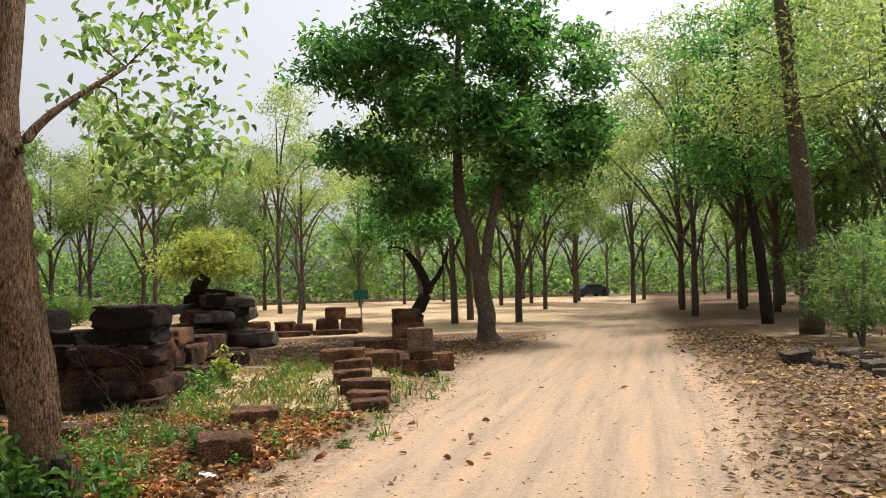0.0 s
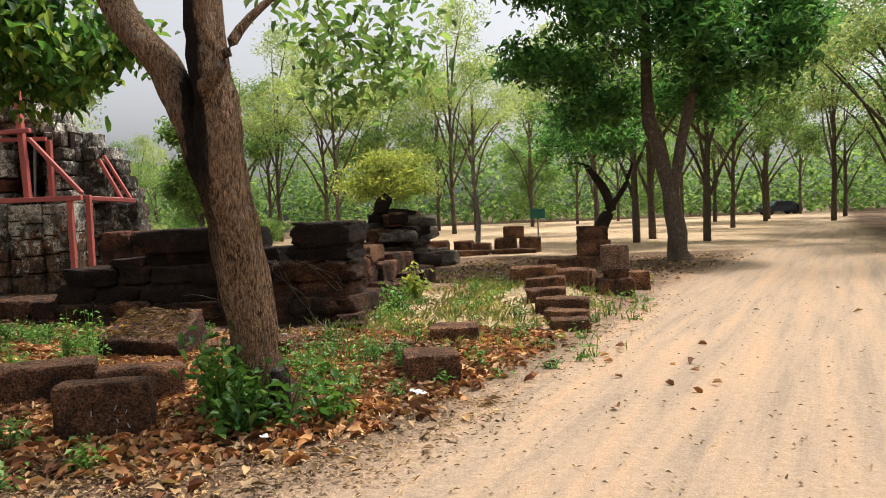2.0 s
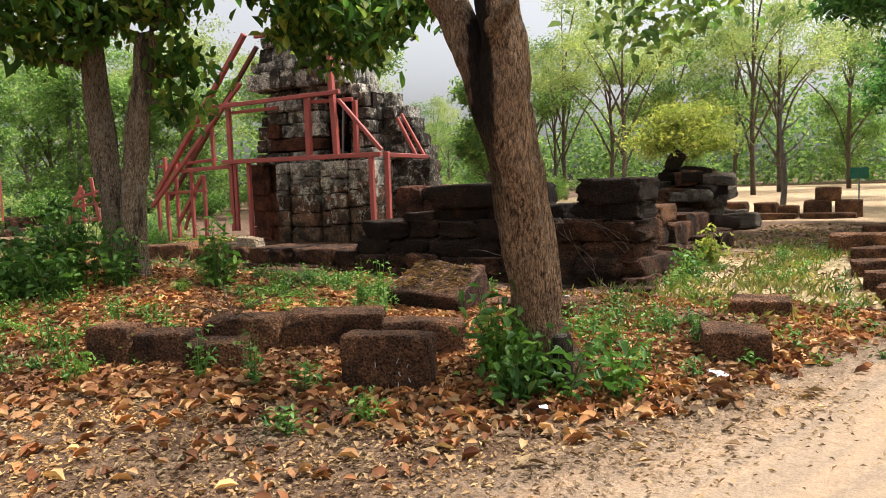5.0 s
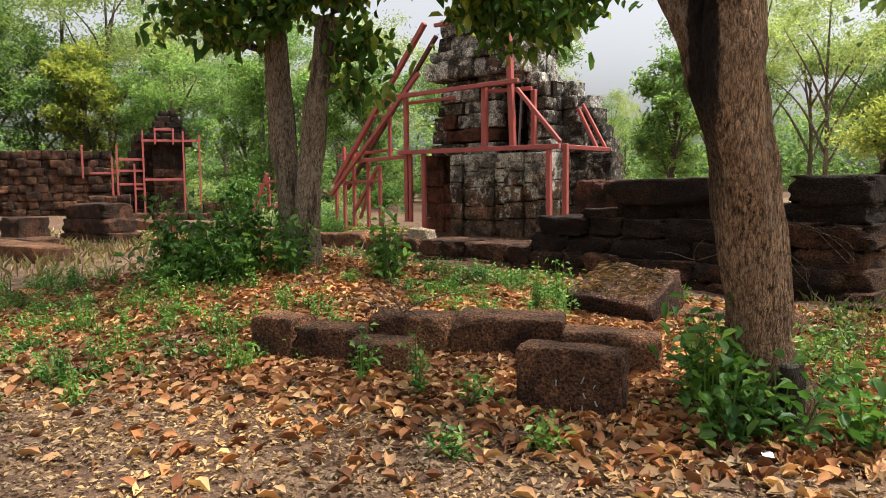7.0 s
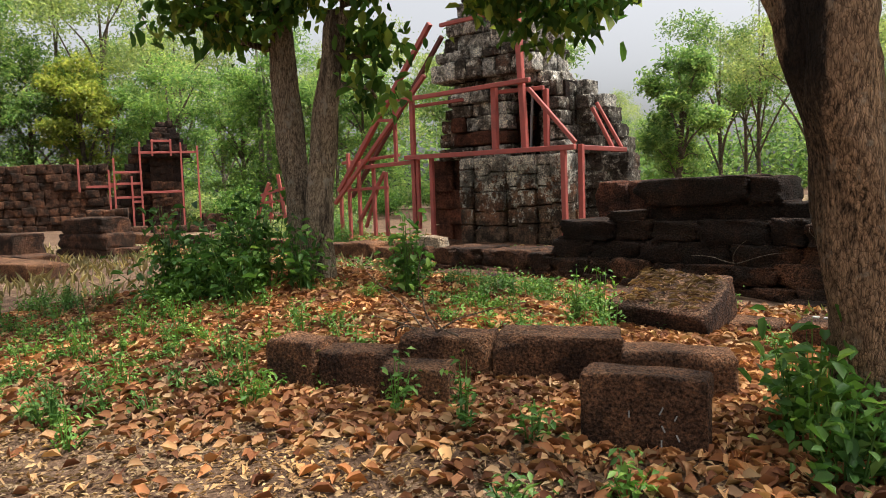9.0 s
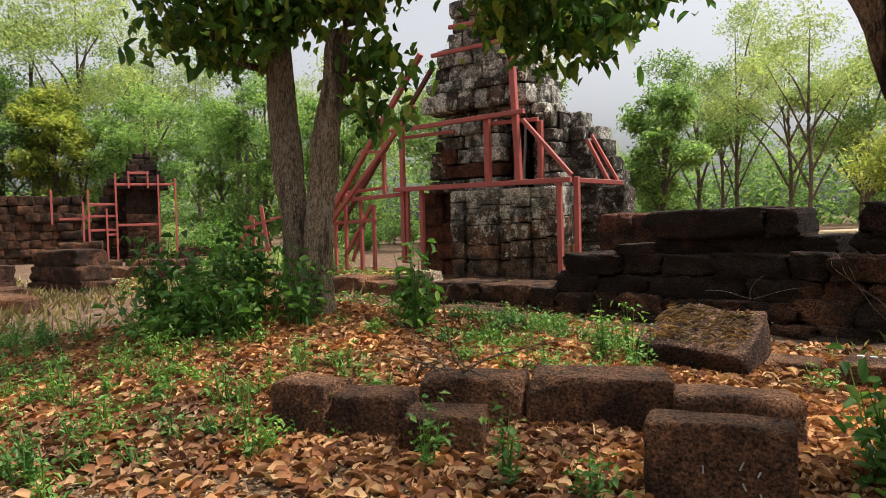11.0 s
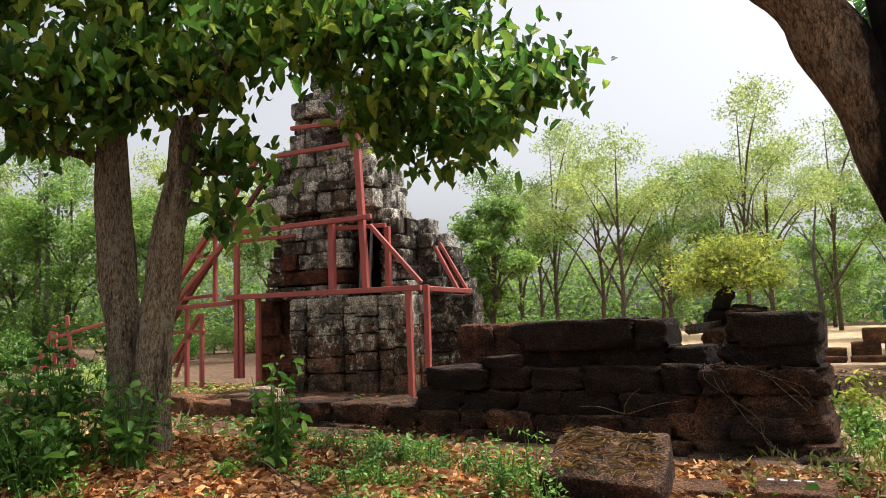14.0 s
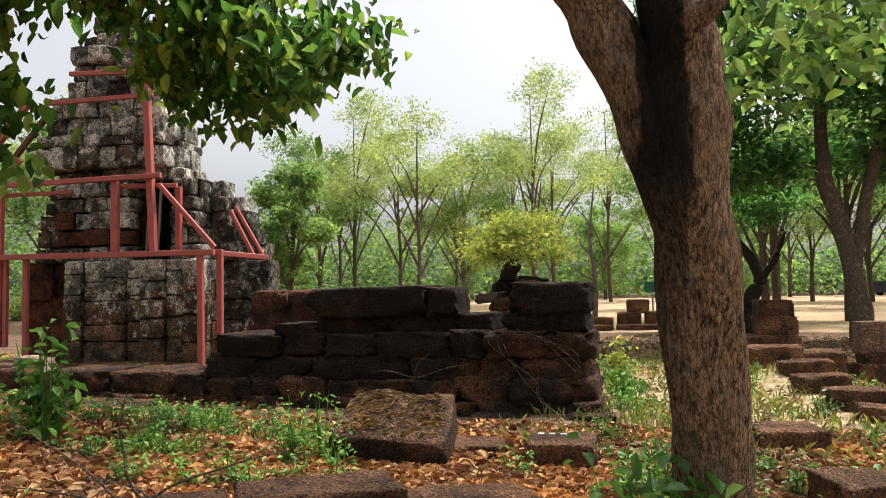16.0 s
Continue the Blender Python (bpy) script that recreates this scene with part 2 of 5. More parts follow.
def plain(name, color, rough=0.6, metal=0.0, worn=None):
    m, n, l, b = material(name)
    pos = n.new("ShaderNodeNewGeometry").outputs["Position"]
    f = noise_tex(n, l, pos, 6.0, 8, 0.7)
    other = worn or tuple(c * 0.6 for c in color)
    l.new(ramp(n, l, f, [(0.4, color), (0.72, other)]), b.inputs["Base Color"])
    b.inputs["Roughness"].default_value, b.inputs["Metallic"].default_value = rough, metal
    bump(n, l, b, noise_tex(n, l, pos, 40, 4), 0.25, 0.01)
    return m


RED_PAINT = plain("red painted timber", (0.40, 0.085, 0.065), 0.6, 0, (0.26, 0.07, 0.055))
DARK_TIMBER = plain("dark red timber", (0.14, 0.04, 0.03), 0.7, 0, (0.07, 0.03, 0.02))
GREY_POLE = plain("grey pole", (0.30, 0.29, 0.28), 0.6)
CHALK = plain("white painted marks", (0.42, 0.40, 0.36), 0.9)
PLASTIC_WHITE = plain("white plastic", (0.78, 0.80, 0.82), 0.4)
CAR_DARK = plain("dark car paint", (0.02, 0.03, 0.05), 0.25)
GLASS_DARK = plain("dark window glass", (0.02, 0.025, 0.03), 0.08)
RUBBER = plain("tyre rubber", (0.02, 0.02, 0.02), 0.9)
SIGN_GREEN = plain("green sign paint", (0.02, 0.16, 0.10), 0.5)

# ground: soil, sandy road, bright sand of the clearing, grass
GROUND, gn, gl, gb = material("ground")
gpos = gn.new("ShaderNodeNewGeometry").outputs["Position"]


def layer(name):
    a = gn.new("ShaderNodeAttribute")
    a.attribute_name = name
    return a.outputs["Fac"]


def edge(name, wobble, scale, lo, hi):
    s = arith(gn, gl, 'ADD', layer(name), arith(gn, gl, 'MULTIPLY', arith(gn, gl, 'SUBTRACT', noise_tex(gn, gl, gpos, scale, 8, 0.7), 0.5), wobble))
    return ramp(gn, gl, s, [(lo, (0, 0, 0)), (hi, (1, 1, 1))])


fine_g = noise_tex(gn, gl, gpos, 55, 8, 0.75)
mid_g = noise_tex(gn, gl, gpos, 5, 8, 0.7)
soil = ramp(gn, gl, mid_g, [(0.3, (0.06, 0.034, 0.022)), (0.5, (0.15, 0.092, 0.058)), (0.7, (0.30, 0.205, 0.13))])
grassy = ramp(gn, gl, mid_g, [(0.3, (0.24, 0.21, 0.09)), (0.5, (0.46, 0.355, 0.205)), (0.7, (0.60, 0.45, 0.29))])
sandy = ramp(gn, gl, noise_tex(gn, gl, gpos, 0.5, 6), [(0.35, (0.50, 0.35, 0.21)), (0.65, (0.60, 0.44, 0.29))])
mp_road = gn.new("ShaderNodeMapping")
mp_road.vector_type = 'TEXTURE'
mp_road.inputs["Rotation"].default_value = (0, 0, radians(-17))
mp_road.inputs["Scale"].default_value = (0.4, 7.0, 1)
gl.new(gpos, mp_road.inputs["Vector"])
tracks = noise_tex(gn, gl, mp_road.outputs[0], 1.4, 7, 0.65)
roady = ramp(gn, gl, tracks, [(0.32, (0.28, 0.215, 0.155)), (0.5, (0.40, 0.29, 0.195)), (0.66, (0.49, 0.32, 0.195))])
gravel = mix(gn, gl, 1.0, ramp(gn, gl, fine_g, [(0.36, (0.4, 0.37, 0.33)), (0.62, (1.25, 1.25, 1.25))]), ramp(gn, gl, noise_tex(gn, gl, gpos, 14, 8, 0.75), [(0.33, (0.6, 0.57, 0.53)), (0.6, (1.15, 1.15, 1.15))]), 'MULTIPLY')
col_g = mix(gn, gl, edge("grass_w", 0.9, 1.2, 0.42, 0.62), soil, grassy)
col_g = mix(gn, gl, edge("sand_w", 0.5, 0.25, 0.42, 0.6), col_g, sandy)
col_g = mix(gn, gl, edge("road_w", 0.5, 1.6, 0.12, 0.62), col_g, roady)
grit = ramp(gn, gl, layer("road_w"), [(0.35, (0.9, 0.9, 0.9)), (0.9, (0.42, 0.42, 0.42))])
col_g = mix(gn, gl, grit, col_g, mix(gn, gl, 1.0, col_g, gravel, 'MULTIPLY'))
gl.new(col_g, gb.inputs["Base Color"])
gb.inputs["Roughness"].default_value = 0.97
gb.inputs["Specular IOR Level"].default_value = 0.15
bump(gn, gl, gb, arith(gn, gl, 'ADD', fine_g, mid_g), 0.6, 0.03)

# ---- builders ----
def obj(name, verts, faces, mat, parent=None, label="", smooth=False):
    me = bpy.data.meshes.new(name)
    me.from_pydata(verts, [], faces)
    me.materials.append(mat)
    if smooth:
        me.polygons.foreach_set("use_smooth", [True] * len(me.polygons))
    me.update()
    ob = new(name, me)
    if parent:
        ob.parent = parent
    if label:
        ob["label"] = label
    return ob


def part(name, bm, mat, parent=None, label="", smooth=False):
    me = bpy.data.meshes.new(name)
    bm.to_mesh(me)
    bm.free()
    me.materials.append(mat)
    if smooth:
        me.polygons.foreach_set("use_smooth", [True] * len(me.polygons))
    ob = new(name, me)
    if parent:
        ob.parent = parent
    if label:
        ob["label"] = label
    return ob


def empty(name, m, label, category, group=""):
    ob = new(name)
    ob.matrix_world = m
    return tagged(ob, label, category, group)


def rough_block_mesh(seed, cuts, worn, mat):
    """A worn block in a unit cube: chipped edges, broken corners, pitted and uneven faces."""
    bm = bmesh.new()
    bmesh.ops.create_cube(bm, size=1.0)
    bmesh.ops.subdivide_edges(bm, edges=bm.edges[:], cuts=cuts, use_grid_fill=True)
    off = Vector((seed * 7.3, seed * 3.1, seed * 5.7))
    for v in bm.verts:
        p = v.co * 2
        p = Vector([math.copysign(1 - (1 - min(1.0, abs(c))) ** 1.75, c) for c in p])
        r = (abs(p.x) ** 44 + abs(p.y) ** 44 + abs(p.z) ** 44) ** (1 / 44)
        q = p / max(r, 1e-6) * max(abs(p.x), abs(p.y), abs(p.z)) / 2
        near = sorted((abs(p.x), abs(p.y), abs(p.z)))
        rim = max(0.0, near[1] - 0.72) / 0.28
        corner = max(0.0, near[0] - 0.6) / 0.4
        chip = max(0.0, noise.noise(q * 3.7 + off) + 0.12) * rim + max(0.0, noise.noise(q * 2.1 - off) + 0.1) * corner * 1.6
        q = q * (1 - chip * worn * 2.2)
        q += noise.noise_vector(q * 1.7 + off) * worn * 0.5 + noise.noise_vector(q * 5.0 + off) * worn * 0.3 + noise.noise_vector(q * 12.0 + off) * worn * 0.16
        v.co = q
    me = bpy.data.meshes.new("block")
    bm.to_mesh(me)
    bm.free()
    me.materials.append(mat)
    me.polygons.foreach_set("use_smooth", [True] * len(me.polygons))
    return me


BLOCKS = {}


def block_mesh(mat, fine=False, worn=0.05):
    key = (mat.name, fine, worn)
    if key not in BLOCKS:
        BLOCKS[key] = [rough_block_mesh(s + len(BLOCKS) * 11, 9 if fine else 5, worn, mat) for s in range(8)]
    return random.choice(BLOCKS[key])


def block(name, mat, x, y, z0, sx, sy, sz, rz=0, rx=0, ry=0, parent=None, fine=False, worn=0.05):
    """A block whose foot is at z0."""
    ob = new(name, block_mesh(mat, fine, worn))
    ob.matrix_world = pose(x, y, z0 + sz / 2, rx, ry, rz) @ Matrix.Diagonal((sx, sy, sz, 1))
    if parent:
        ob.parent = parent
    return ob


def loose(x, y, z0, sx, sy, sz, rz=0, rx=0, ry=0, mat=None, label="dark weathered laterite block lying on the leaf litter", group="", fine=True, worn=0.07):
    ob = block("laterite_block", mat or LATERITE, x, y, z0 - 0.04, sx, sy, sz + 0.04, rz, rx, ry, None, fine, worn)
    return tagged(ob, label, "stone block", group)


def tube_into(verts, faces, pts, radii, sides=7, lump=0.0):
    """Adds a tapered tube along pts to the lists."""
    first = len(verts)
    up = Vector((0.13, 0.27, 0.95))
    n = len(pts)
    for i, p in enumerate(pts):
        d = (pts[min(i + 1, n - 1)] - pts[max(i - 1, 0)]).normalized()
        a = d.cross(up if abs(d.dot(up)) < 0.95 else Vector((1, 0, 0))).normalized()
        b = d.cross(a)
        for k in range(sides):
            w = 2 * math.pi * k / sides
            r = radii[i] * (1 + lump * noise.noise(Vector((math.cos(w) * 1.6 + first, math.sin(w) * 1.6, i * 0.35))))
            verts.append(tuple(p + (a * math.cos(w) + b * math.sin(w)) * r))
    for i in range(n - 1):
        for k in range(sides):
            s = first + i * sides
            faces.append((s + k, s + (k + 1) % sides, s + sides + (k + 1) % sides, s + sides + k))
    faces.append(tuple(first + k for k in reversed(range(sides))))
    faces.append(tuple(first + (n - 1) * sides + k for k in range(sides)))


def smooth_path(pts, steps):
    """Catmull-Rom curve through pts."""
    out = []
    p = [pts[0] * 2 - pts[1]] + list(pts) + [pts[-1] * 2 - pts[-2]]
    for i in range(1, len(p) - 2):
        for s in range(steps):
            t = s / steps
            out.append(0.5 * (2 * p[i] + (p[i + 1] - p[i - 1]) * t + (2 * p[i - 1] - 5 * p[i] + 4 * p[i + 1] - p[i + 2]) * t * t
                              + (3 * p[i] - p[i - 1] - 3 * p[i + 1] + p[i + 2]) * t ** 3))
    out.append(pts[-1])
    return out


def leaves_mesh(name, centers, oval, size, rng, width=0.42, fold=0.18, droop=0.35, flat=0.5):
    """Leaves folded along the midrib, in one mesh; oval ones have six corners, plain ones four. centers: array n x 3."""
    n = len(centers)
    yaw = rng.uniform(0, 2 * np.pi, n)
    pitch = rng.normal(-droop, flat, n)
    ln = size * rng.uniform(0.6, 1.35, n)
    d = np.stack([np.cos(yaw) * np.cos(pitch), np.sin(yaw) * np.cos(pitch), np.sin(pitch)], 1)
    s = np.stack([-np.sin(yaw), np.cos(yaw), rng.normal(0, 0.45, n)], 1)
    s /= np.linalg.norm(s, axis=1)[:, None]
    nn = np.cross(d, s)
    bend = rng.uniform(-0.1, 0.5, n) * fold
    at = [(-0.5, 0, 0), (-0.18, 0.5, 1), (0.22, 0.42, 1), (0.5, 0, -1), (0.22, -0.42, 1), (-0.18, -0.5, 1)] if oval else [(-0.5, 0, 0), (-0.04, 0.5, 1), (0.5, 0, 0), (-0.04, -0.5, 1)]
    k = len(at)
    v = np.empty((n, k, 3))
    for i, (u, w, h) in enumerate(at):
        lift = ln * (fold * h if h > 0 else bend * h * 3)
        v[:, i] = centers + d * (ln * u)[:, None] + s * (ln * width * w)[:, None] + nn * lift[:, None]
    idx = np.arange(n)[:, None] * k
    halves = [(0, 1, 2, 3), (0, 3, 4, 5)] if oval else [(0, 1, 2), (0, 2, 3)]
    c = len(halves[0])
    f = np.concatenate([idx + np.array([h]) for h in halves], 1).reshape(-1, c)
    me = bpy.data.meshes.new(name)
    me.vertices.add(n * k)
    me.vertices.foreach_set("co", v.reshape(-1))
    me.loops.add(n * 2 * c)
    me.loops.foreach_set("vertex_index", f.reshape(-1).astype(np.int32))
    me.polygons.add(n * 2)
    me.polygons.foreach_set("loop_start", np.arange(0, n * 2 * c, c, dtype=np.int32))
    me.update(calc_edges=True)
    return me


def leaf_object(name, centers, size, mat, rng, parent=None, oval=False, **kw):
    me = leaves_mesh(name, np.asarray(centers, dtype=float), oval, size, rng, **kw)
    me.materials.append(mat)
    ob = new(name, me)
    if parent:
        ob.parent = parent
    return ob


def clusters_in(rng, blobs):
    """Cluster centres inside ellipsoids (x, y, z, rx, ry, rz, count), more of them near the shell."""
    out = []
    for bx, by, bz, rx, ry, rz, k in blobs:
        d = rng.normal(size=(k, 3))
        d /= np.linalg.norm(d, axis=1)[:, None]
        r = rng.uniform(0.25, 1.0, k) ** 0.6
        out.append(d * r[:, None] * np.array([rx, ry, rz]) + np.array([bx, by, bz]))
    return np.concatenate(out)


def make_tree(name, base, stems, blobs, leaf_mat, bark_mat, label, seed, leaf=0.2, per=60, spread=0.5, group="", branch_r=0.035, kind_cat="tree", sides=9, branches=1.0, leaf_kw=None, lump=0.35):
    """A tree: an Empty with a trunk mesh, limbs and a crown. stems: lists of (x, y, z, radius) from the base, in metres about it."""
    rng = np.random.default_rng(seed)
    tree = empty(name, pose(*base), label, kind_cat, group)
    tv, tf, nodes = [], [], []
    for stem in stems:
        pts = [Vector(s[:3]) for s in stem]
        path = smooth_path(pts, 5)
        rad = np.interp(np.linspace(0, len(stem) - 1, len(path)), range(len(stem)), [s[3] for s in stem])
        tube_into(tv, tf, path, list(rad), sides, lump)
        nodes += [(p, r) for p, r in zip(path, rad)]
    obj("trunk", tv, tf, bark_mat, tree, "", True)
    cl = clusters_in(rng, blobs)
    bv, bf = [], []
    stem_at = np.array([tuple(q[0]) for q in nodes])
    joint_at, joint_r = [tuple(q[0]) for q in nodes], [q[1] * 0.5 for q in nodes]
    order = np.argsort([np.min(np.linalg.norm(stem_at - c, axis=1)) for c in cl])
    for c in cl[order]:
        have = np.array(joint_at)
        cost = np.linalg.norm(have - c, axis=1) + np.maximum(0, have[:, 2] + 0.05 - c[2]) * 1.2 + np.where(have[:, 2] < 0.25 * c[2], 4, 0)
        k = int(np.argmin(cost))
        a, r0 = Vector(joint_at[k]), min(joint_r[k], branch_r)
        c = Vector(c)
        if rng.random() <= branches:
            gap = (c - a).length
            midp = (a + c) / 2 + Vector(rng.normal(0, 0.09, 3)) * gap + Vector((0, 0, 0.06 * gap))
            path = smooth_path([a, midp, c], 3)
            tube_into(bv, bf, path, list(np.linspace(r0, r0 * 0.62, len(path))), 5)
            joint_at.append(tuple(c))
            joint_r.append(r0 * 0.66)
    if bv:
        tagged(obj("branchwork", bv, bf, bark_mat, tree, "", True), kind="stuff")
    n = len(cl)
    spots = np.repeat(cl, per, axis=0)
    spots = spots + rng.normal(0, 1, spots.shape) * np.array([spread, spread, spread * 0.6])
    leaf_object("crown", spots, leaf, leaf_mat, rng, tree, **(leaf_kw or {}))
    return tree


def weed(x, y, h, spread, count, mat=None, leaf=0.07, seed=0, label="", name="weed", stems=5, group="weeds"):
    """A leafy plant: thin stems with leaves along them."""
    rng = np.random.default_rng(seed)
    z = zat(x, y)
    plant = empty(name, pose(x, y, z - 0.01), label or "leafy green weed growing among dry leaves", "plant", group)
    sv, sf, spots = [], [], []
    for i in range(stems):
        a = rng.uniform(0, 2 * math.pi)
        r = spread * rng.uniform(0.1, 1)
        hh = h * rng.uniform(0.55, 1.05)
        foot = Vector((math.cos(a) * r * 0.35, math.sin(a) * r * 0.35, 0))
        top = Vector((math.cos(a) * r, math.sin(a) * r, hh))
        pts = smooth_path([foot, (foot + top) / 2 + Vector((0, 0, hh * 0.12)), top], 3)
        tube_into(sv, sf, pts, list(np.linspace(0.007, 0.002, len(pts))), 4)
        for k in range(max(2, count // stems)):
            q = foot.lerp(top, rng.uniform(0.1, 1.0))
            spots.append(q + Vector(rng.normal(0, leaf * 0.75, 3)))
    tagged(obj("stalk", sv, sf, mat or LEAF_WEED, plant), kind="stuff")
    spots = np.array(spots)
    spots[:, 2] = np.maximum(spots[:, 2], 0.02)
    leaf_object("foliage", spots, leaf, mat or LEAF_WEED, rng, plant, leaf > 0.075, width=0.5, droop=0.1, flat=0.45)
    return plant


def beam(name, parent, a, b, w=0.09, d=0.09, mat=None):
    """A square timber from a to b."""
    a, b = Vector(a), Vector(b)
    bm = bmesh.new()
    bmesh.ops.create_cube(bm, size=1.0)
    bmesh.ops.scale(bm, vec=(w, d, (b - a).length + 0.04), verts=bm.verts)
    bmesh.ops.bevel(bm, geom=bm.edges[:], offset=0.008, segments=1, affect='EDGES')
    ob = part(name, bm, mat or RED_PAINT, parent)
    q = (b - a).to_track_quat('Z', 'Y').to_matrix().to_4x4()
    ob.matrix_local = Matrix.Translation((a + b) / 2) @ q
    return ob


# ---- ground ----
ROAD_MID = [(-14, -14), (-3.0, -4.0), (0.1, 2.0), (1.35, 5.9), (2.4, 8.8), (3.5, 13.4), (4.7, 18.0), (6.0, 21.0), (8.5, 30.2), (13.2, 48.0), (20, 70), (30, 110)]
ROAD_HALF = [(-14, 2.3), (2, 2.2), (6, 2.1), (9, 2.3), (14, 2.4), (20, 2.0), (30, 2.0), (48, 1.8), (110, 1.8)]


def road_center(y):
    return np.interp(y, [p[1] for p in ROAD_MID], [p[0] for p in ROAD_MID])


def road_side(x, y):
    """How deep inside the road: 1 in the middle, 0 at half a metre beyond its edge."""
    half = np.interp(y, [p[0] for p in ROAD_HALF], [p[1] for p in ROAD_HALF])
    return np.clip((half + 0.9 - np.abs(x - road_center(y))) / 1.8, 0, 1)


def bell(x, y, cx, cy, sx, sy):
    return np.exp(-((x - cx) / sx) ** 2 - ((y - cy) / sy) ** 2)


def ground_z(x, y):
    r = road_side(x, y)
    left = np.clip((road_center(y) - x - 2.2) / 2.0, 0, 1)
    z = (1 - r) * 0.04 + left * 0.09 * np.exp(-np.maximum(0, y - 9) / 6) * (y > -4)
    z = z + 0.42 * bell(x, y, -8.3, 6.4, 2.6, 2.0) + 0.28 * bell(x, y, -0.7, 13.2, 0.8, 1.6) + 0.1 * bell(x, y, -11.5, 14, 6, 3)
    z = z + 0.10 * bell(x, y, 7.5, 17, 2.5, 9) + 0.1 * bell(x, y, -4.6, 6.6, 2.2, 1.5)
    return z


def steps_between(stops):
    out = []
    for (a, b, s) in stops:
        out += list(np.arange(a, b, s))
    return np.array(out + [stops[-1][1]])


gx = steps_between([(-600, -120, 60), (-120, -40, 8), (-40, -14, 1.3), (-14, 9, 0.2), (9, 40, 1.0), (40, 120, 8), (120, 600, 60)])
gy = steps_between([(-600, -100, 50), (-100, -12, 8), (-12, 0, 1.0), (0, 17, 0.2), (17, 40, 0.6), (40, 120, 3), (120, 600, 40)])
GX, GY = np.meshgrid(gx, gy)
GZ = ground_z(GX, GY)
near_w = np.exp(-np.maximum(0, np.abs(GX + 3) - 14) / 6) * np.exp(-np.maximum(0, np.abs(GY - 8) - 16) / 8)
for j in range(GX.shape[0]):
    for i in range(GX.shape[1]):
        if near_w[j, i] > 0.05:
            p = Vector((GX[j, i], GY[j, i], 0))
            rs = float(road_side(p.x, p.y))
            rut = math.sin((p.x - float(road_center(p.y))) * 3.7) * 0.005 * rs
            GZ[j, i] += near_w[j, i] * (noise.noise(p * 0.8) * 0.05 * (1.1 - rs) + noise.noise(p * 2.7) * 0.025 * (1.2 - rs) + rut)
nx, ny = len(gx), len(gy)
gverts = np.stack([GX, GY, GZ], -1).reshape(-1, 3)
road_w = road_side(GX, GY)
sand_w = np.clip((GY - 23 - 0.9 * np.maximum(0, -GX - 6)) / 6, 0, 1) * np.clip((95 - GY) / 10, 0, 1) * np.clip((GX + 30 - 0.15 * (GY - 40)) / 8, 0, 1) * np.clip((road_center(GY) + 2.5 - GX) / 4, 0, 1)
grass_w = np.maximum.reduce([0.85 * bell(GX, GY, -1.6, 12.5, 2.6, 5.0), 0.45 * bell(GX, GY, -7, 5.5, 4, 3), 0.55 * bell(GX, GY, -22, 13, 12, 9), 0.5 * bell(GX, GY, 12, 16, 6, 14)])
quads = [(j * nx + i, j * nx + i + 1, (j + 1) * nx + i + 1, (j + 1) * nx + i) for j in range(ny - 1) for i in range(nx - 1)]


def land(name, faces, label, category):
    used = sorted({v for f in faces for v in f})
    at = {v: k for k, v in enumerate(used)}
    ob = obj(name, [tuple(gverts[v]) for v in used], [tuple(at[v] for v in f) for f in faces], GROUND, None, "", True)
    for key, data in (("road_w", road_w), ("sand_w", sand_w), ("grass_w", grass_w)):
        ob.data.attributes.new(key, 'FLOAT', 'POINT').data.foreach_set("value", data.reshape(-1)[used].astype(np.float32))
    return tagged(ob, label, category, "", "structure")


road_flat = road_w.reshape(-1)
land("ground", [q for q in quads if road_flat[list(q)].mean() <= 0.5], "dry earth strewn with brown fallen leaves and thin grass", "ground")
land("road", [q for q in quads if road_flat[list(q)].mean() > 0.5], "sandy dirt track with wheel ruts and scattered gravel", "road")


def zat(x, y):
    """The height of the ground at a place."""
    i = int(np.clip(np.searchsorted(gx, x) - 1, 0, nx - 2))
    j = int(np.clip(np.searchsorted(gy, y) - 1, 0, ny - 2))
    u, w = (x - gx[i]) / (gx[i + 1] - gx[i]), (y - gy[j]) / (gy[j + 1] - gy[j])
    return float((GZ[j, i] * (1 - u) + GZ[j, i + 1] * u) * (1 - w) + (GZ[j + 1, i] * (1 - u) + GZ[j + 1, i + 1] * u) * w)


def zmany(x, y):
    i = np.clip(np.searchsorted(gx, x) - 1, 0, nx - 2)
    j = np.clip(np.searchsorted(gy, y) - 1, 0, ny - 2)
    u, w = (x - gx[i]) / (gx[i + 1] - gx[i]), (y - gy[j]) / (gy[j + 1] - gy[j])
    return (GZ[j, i] * (1 - u) + GZ[j, i + 1] * u) * (1 - w) + (GZ[j + 1, i] * (1 - u) + GZ[j + 1, i + 1] * u) * w

# ---- enclosure wall of laterite blocks ----
wall = empty("laterite_wall", pose(0, 0, 0), "ruined stepped wall of black crusted laterite blocks", "wall")


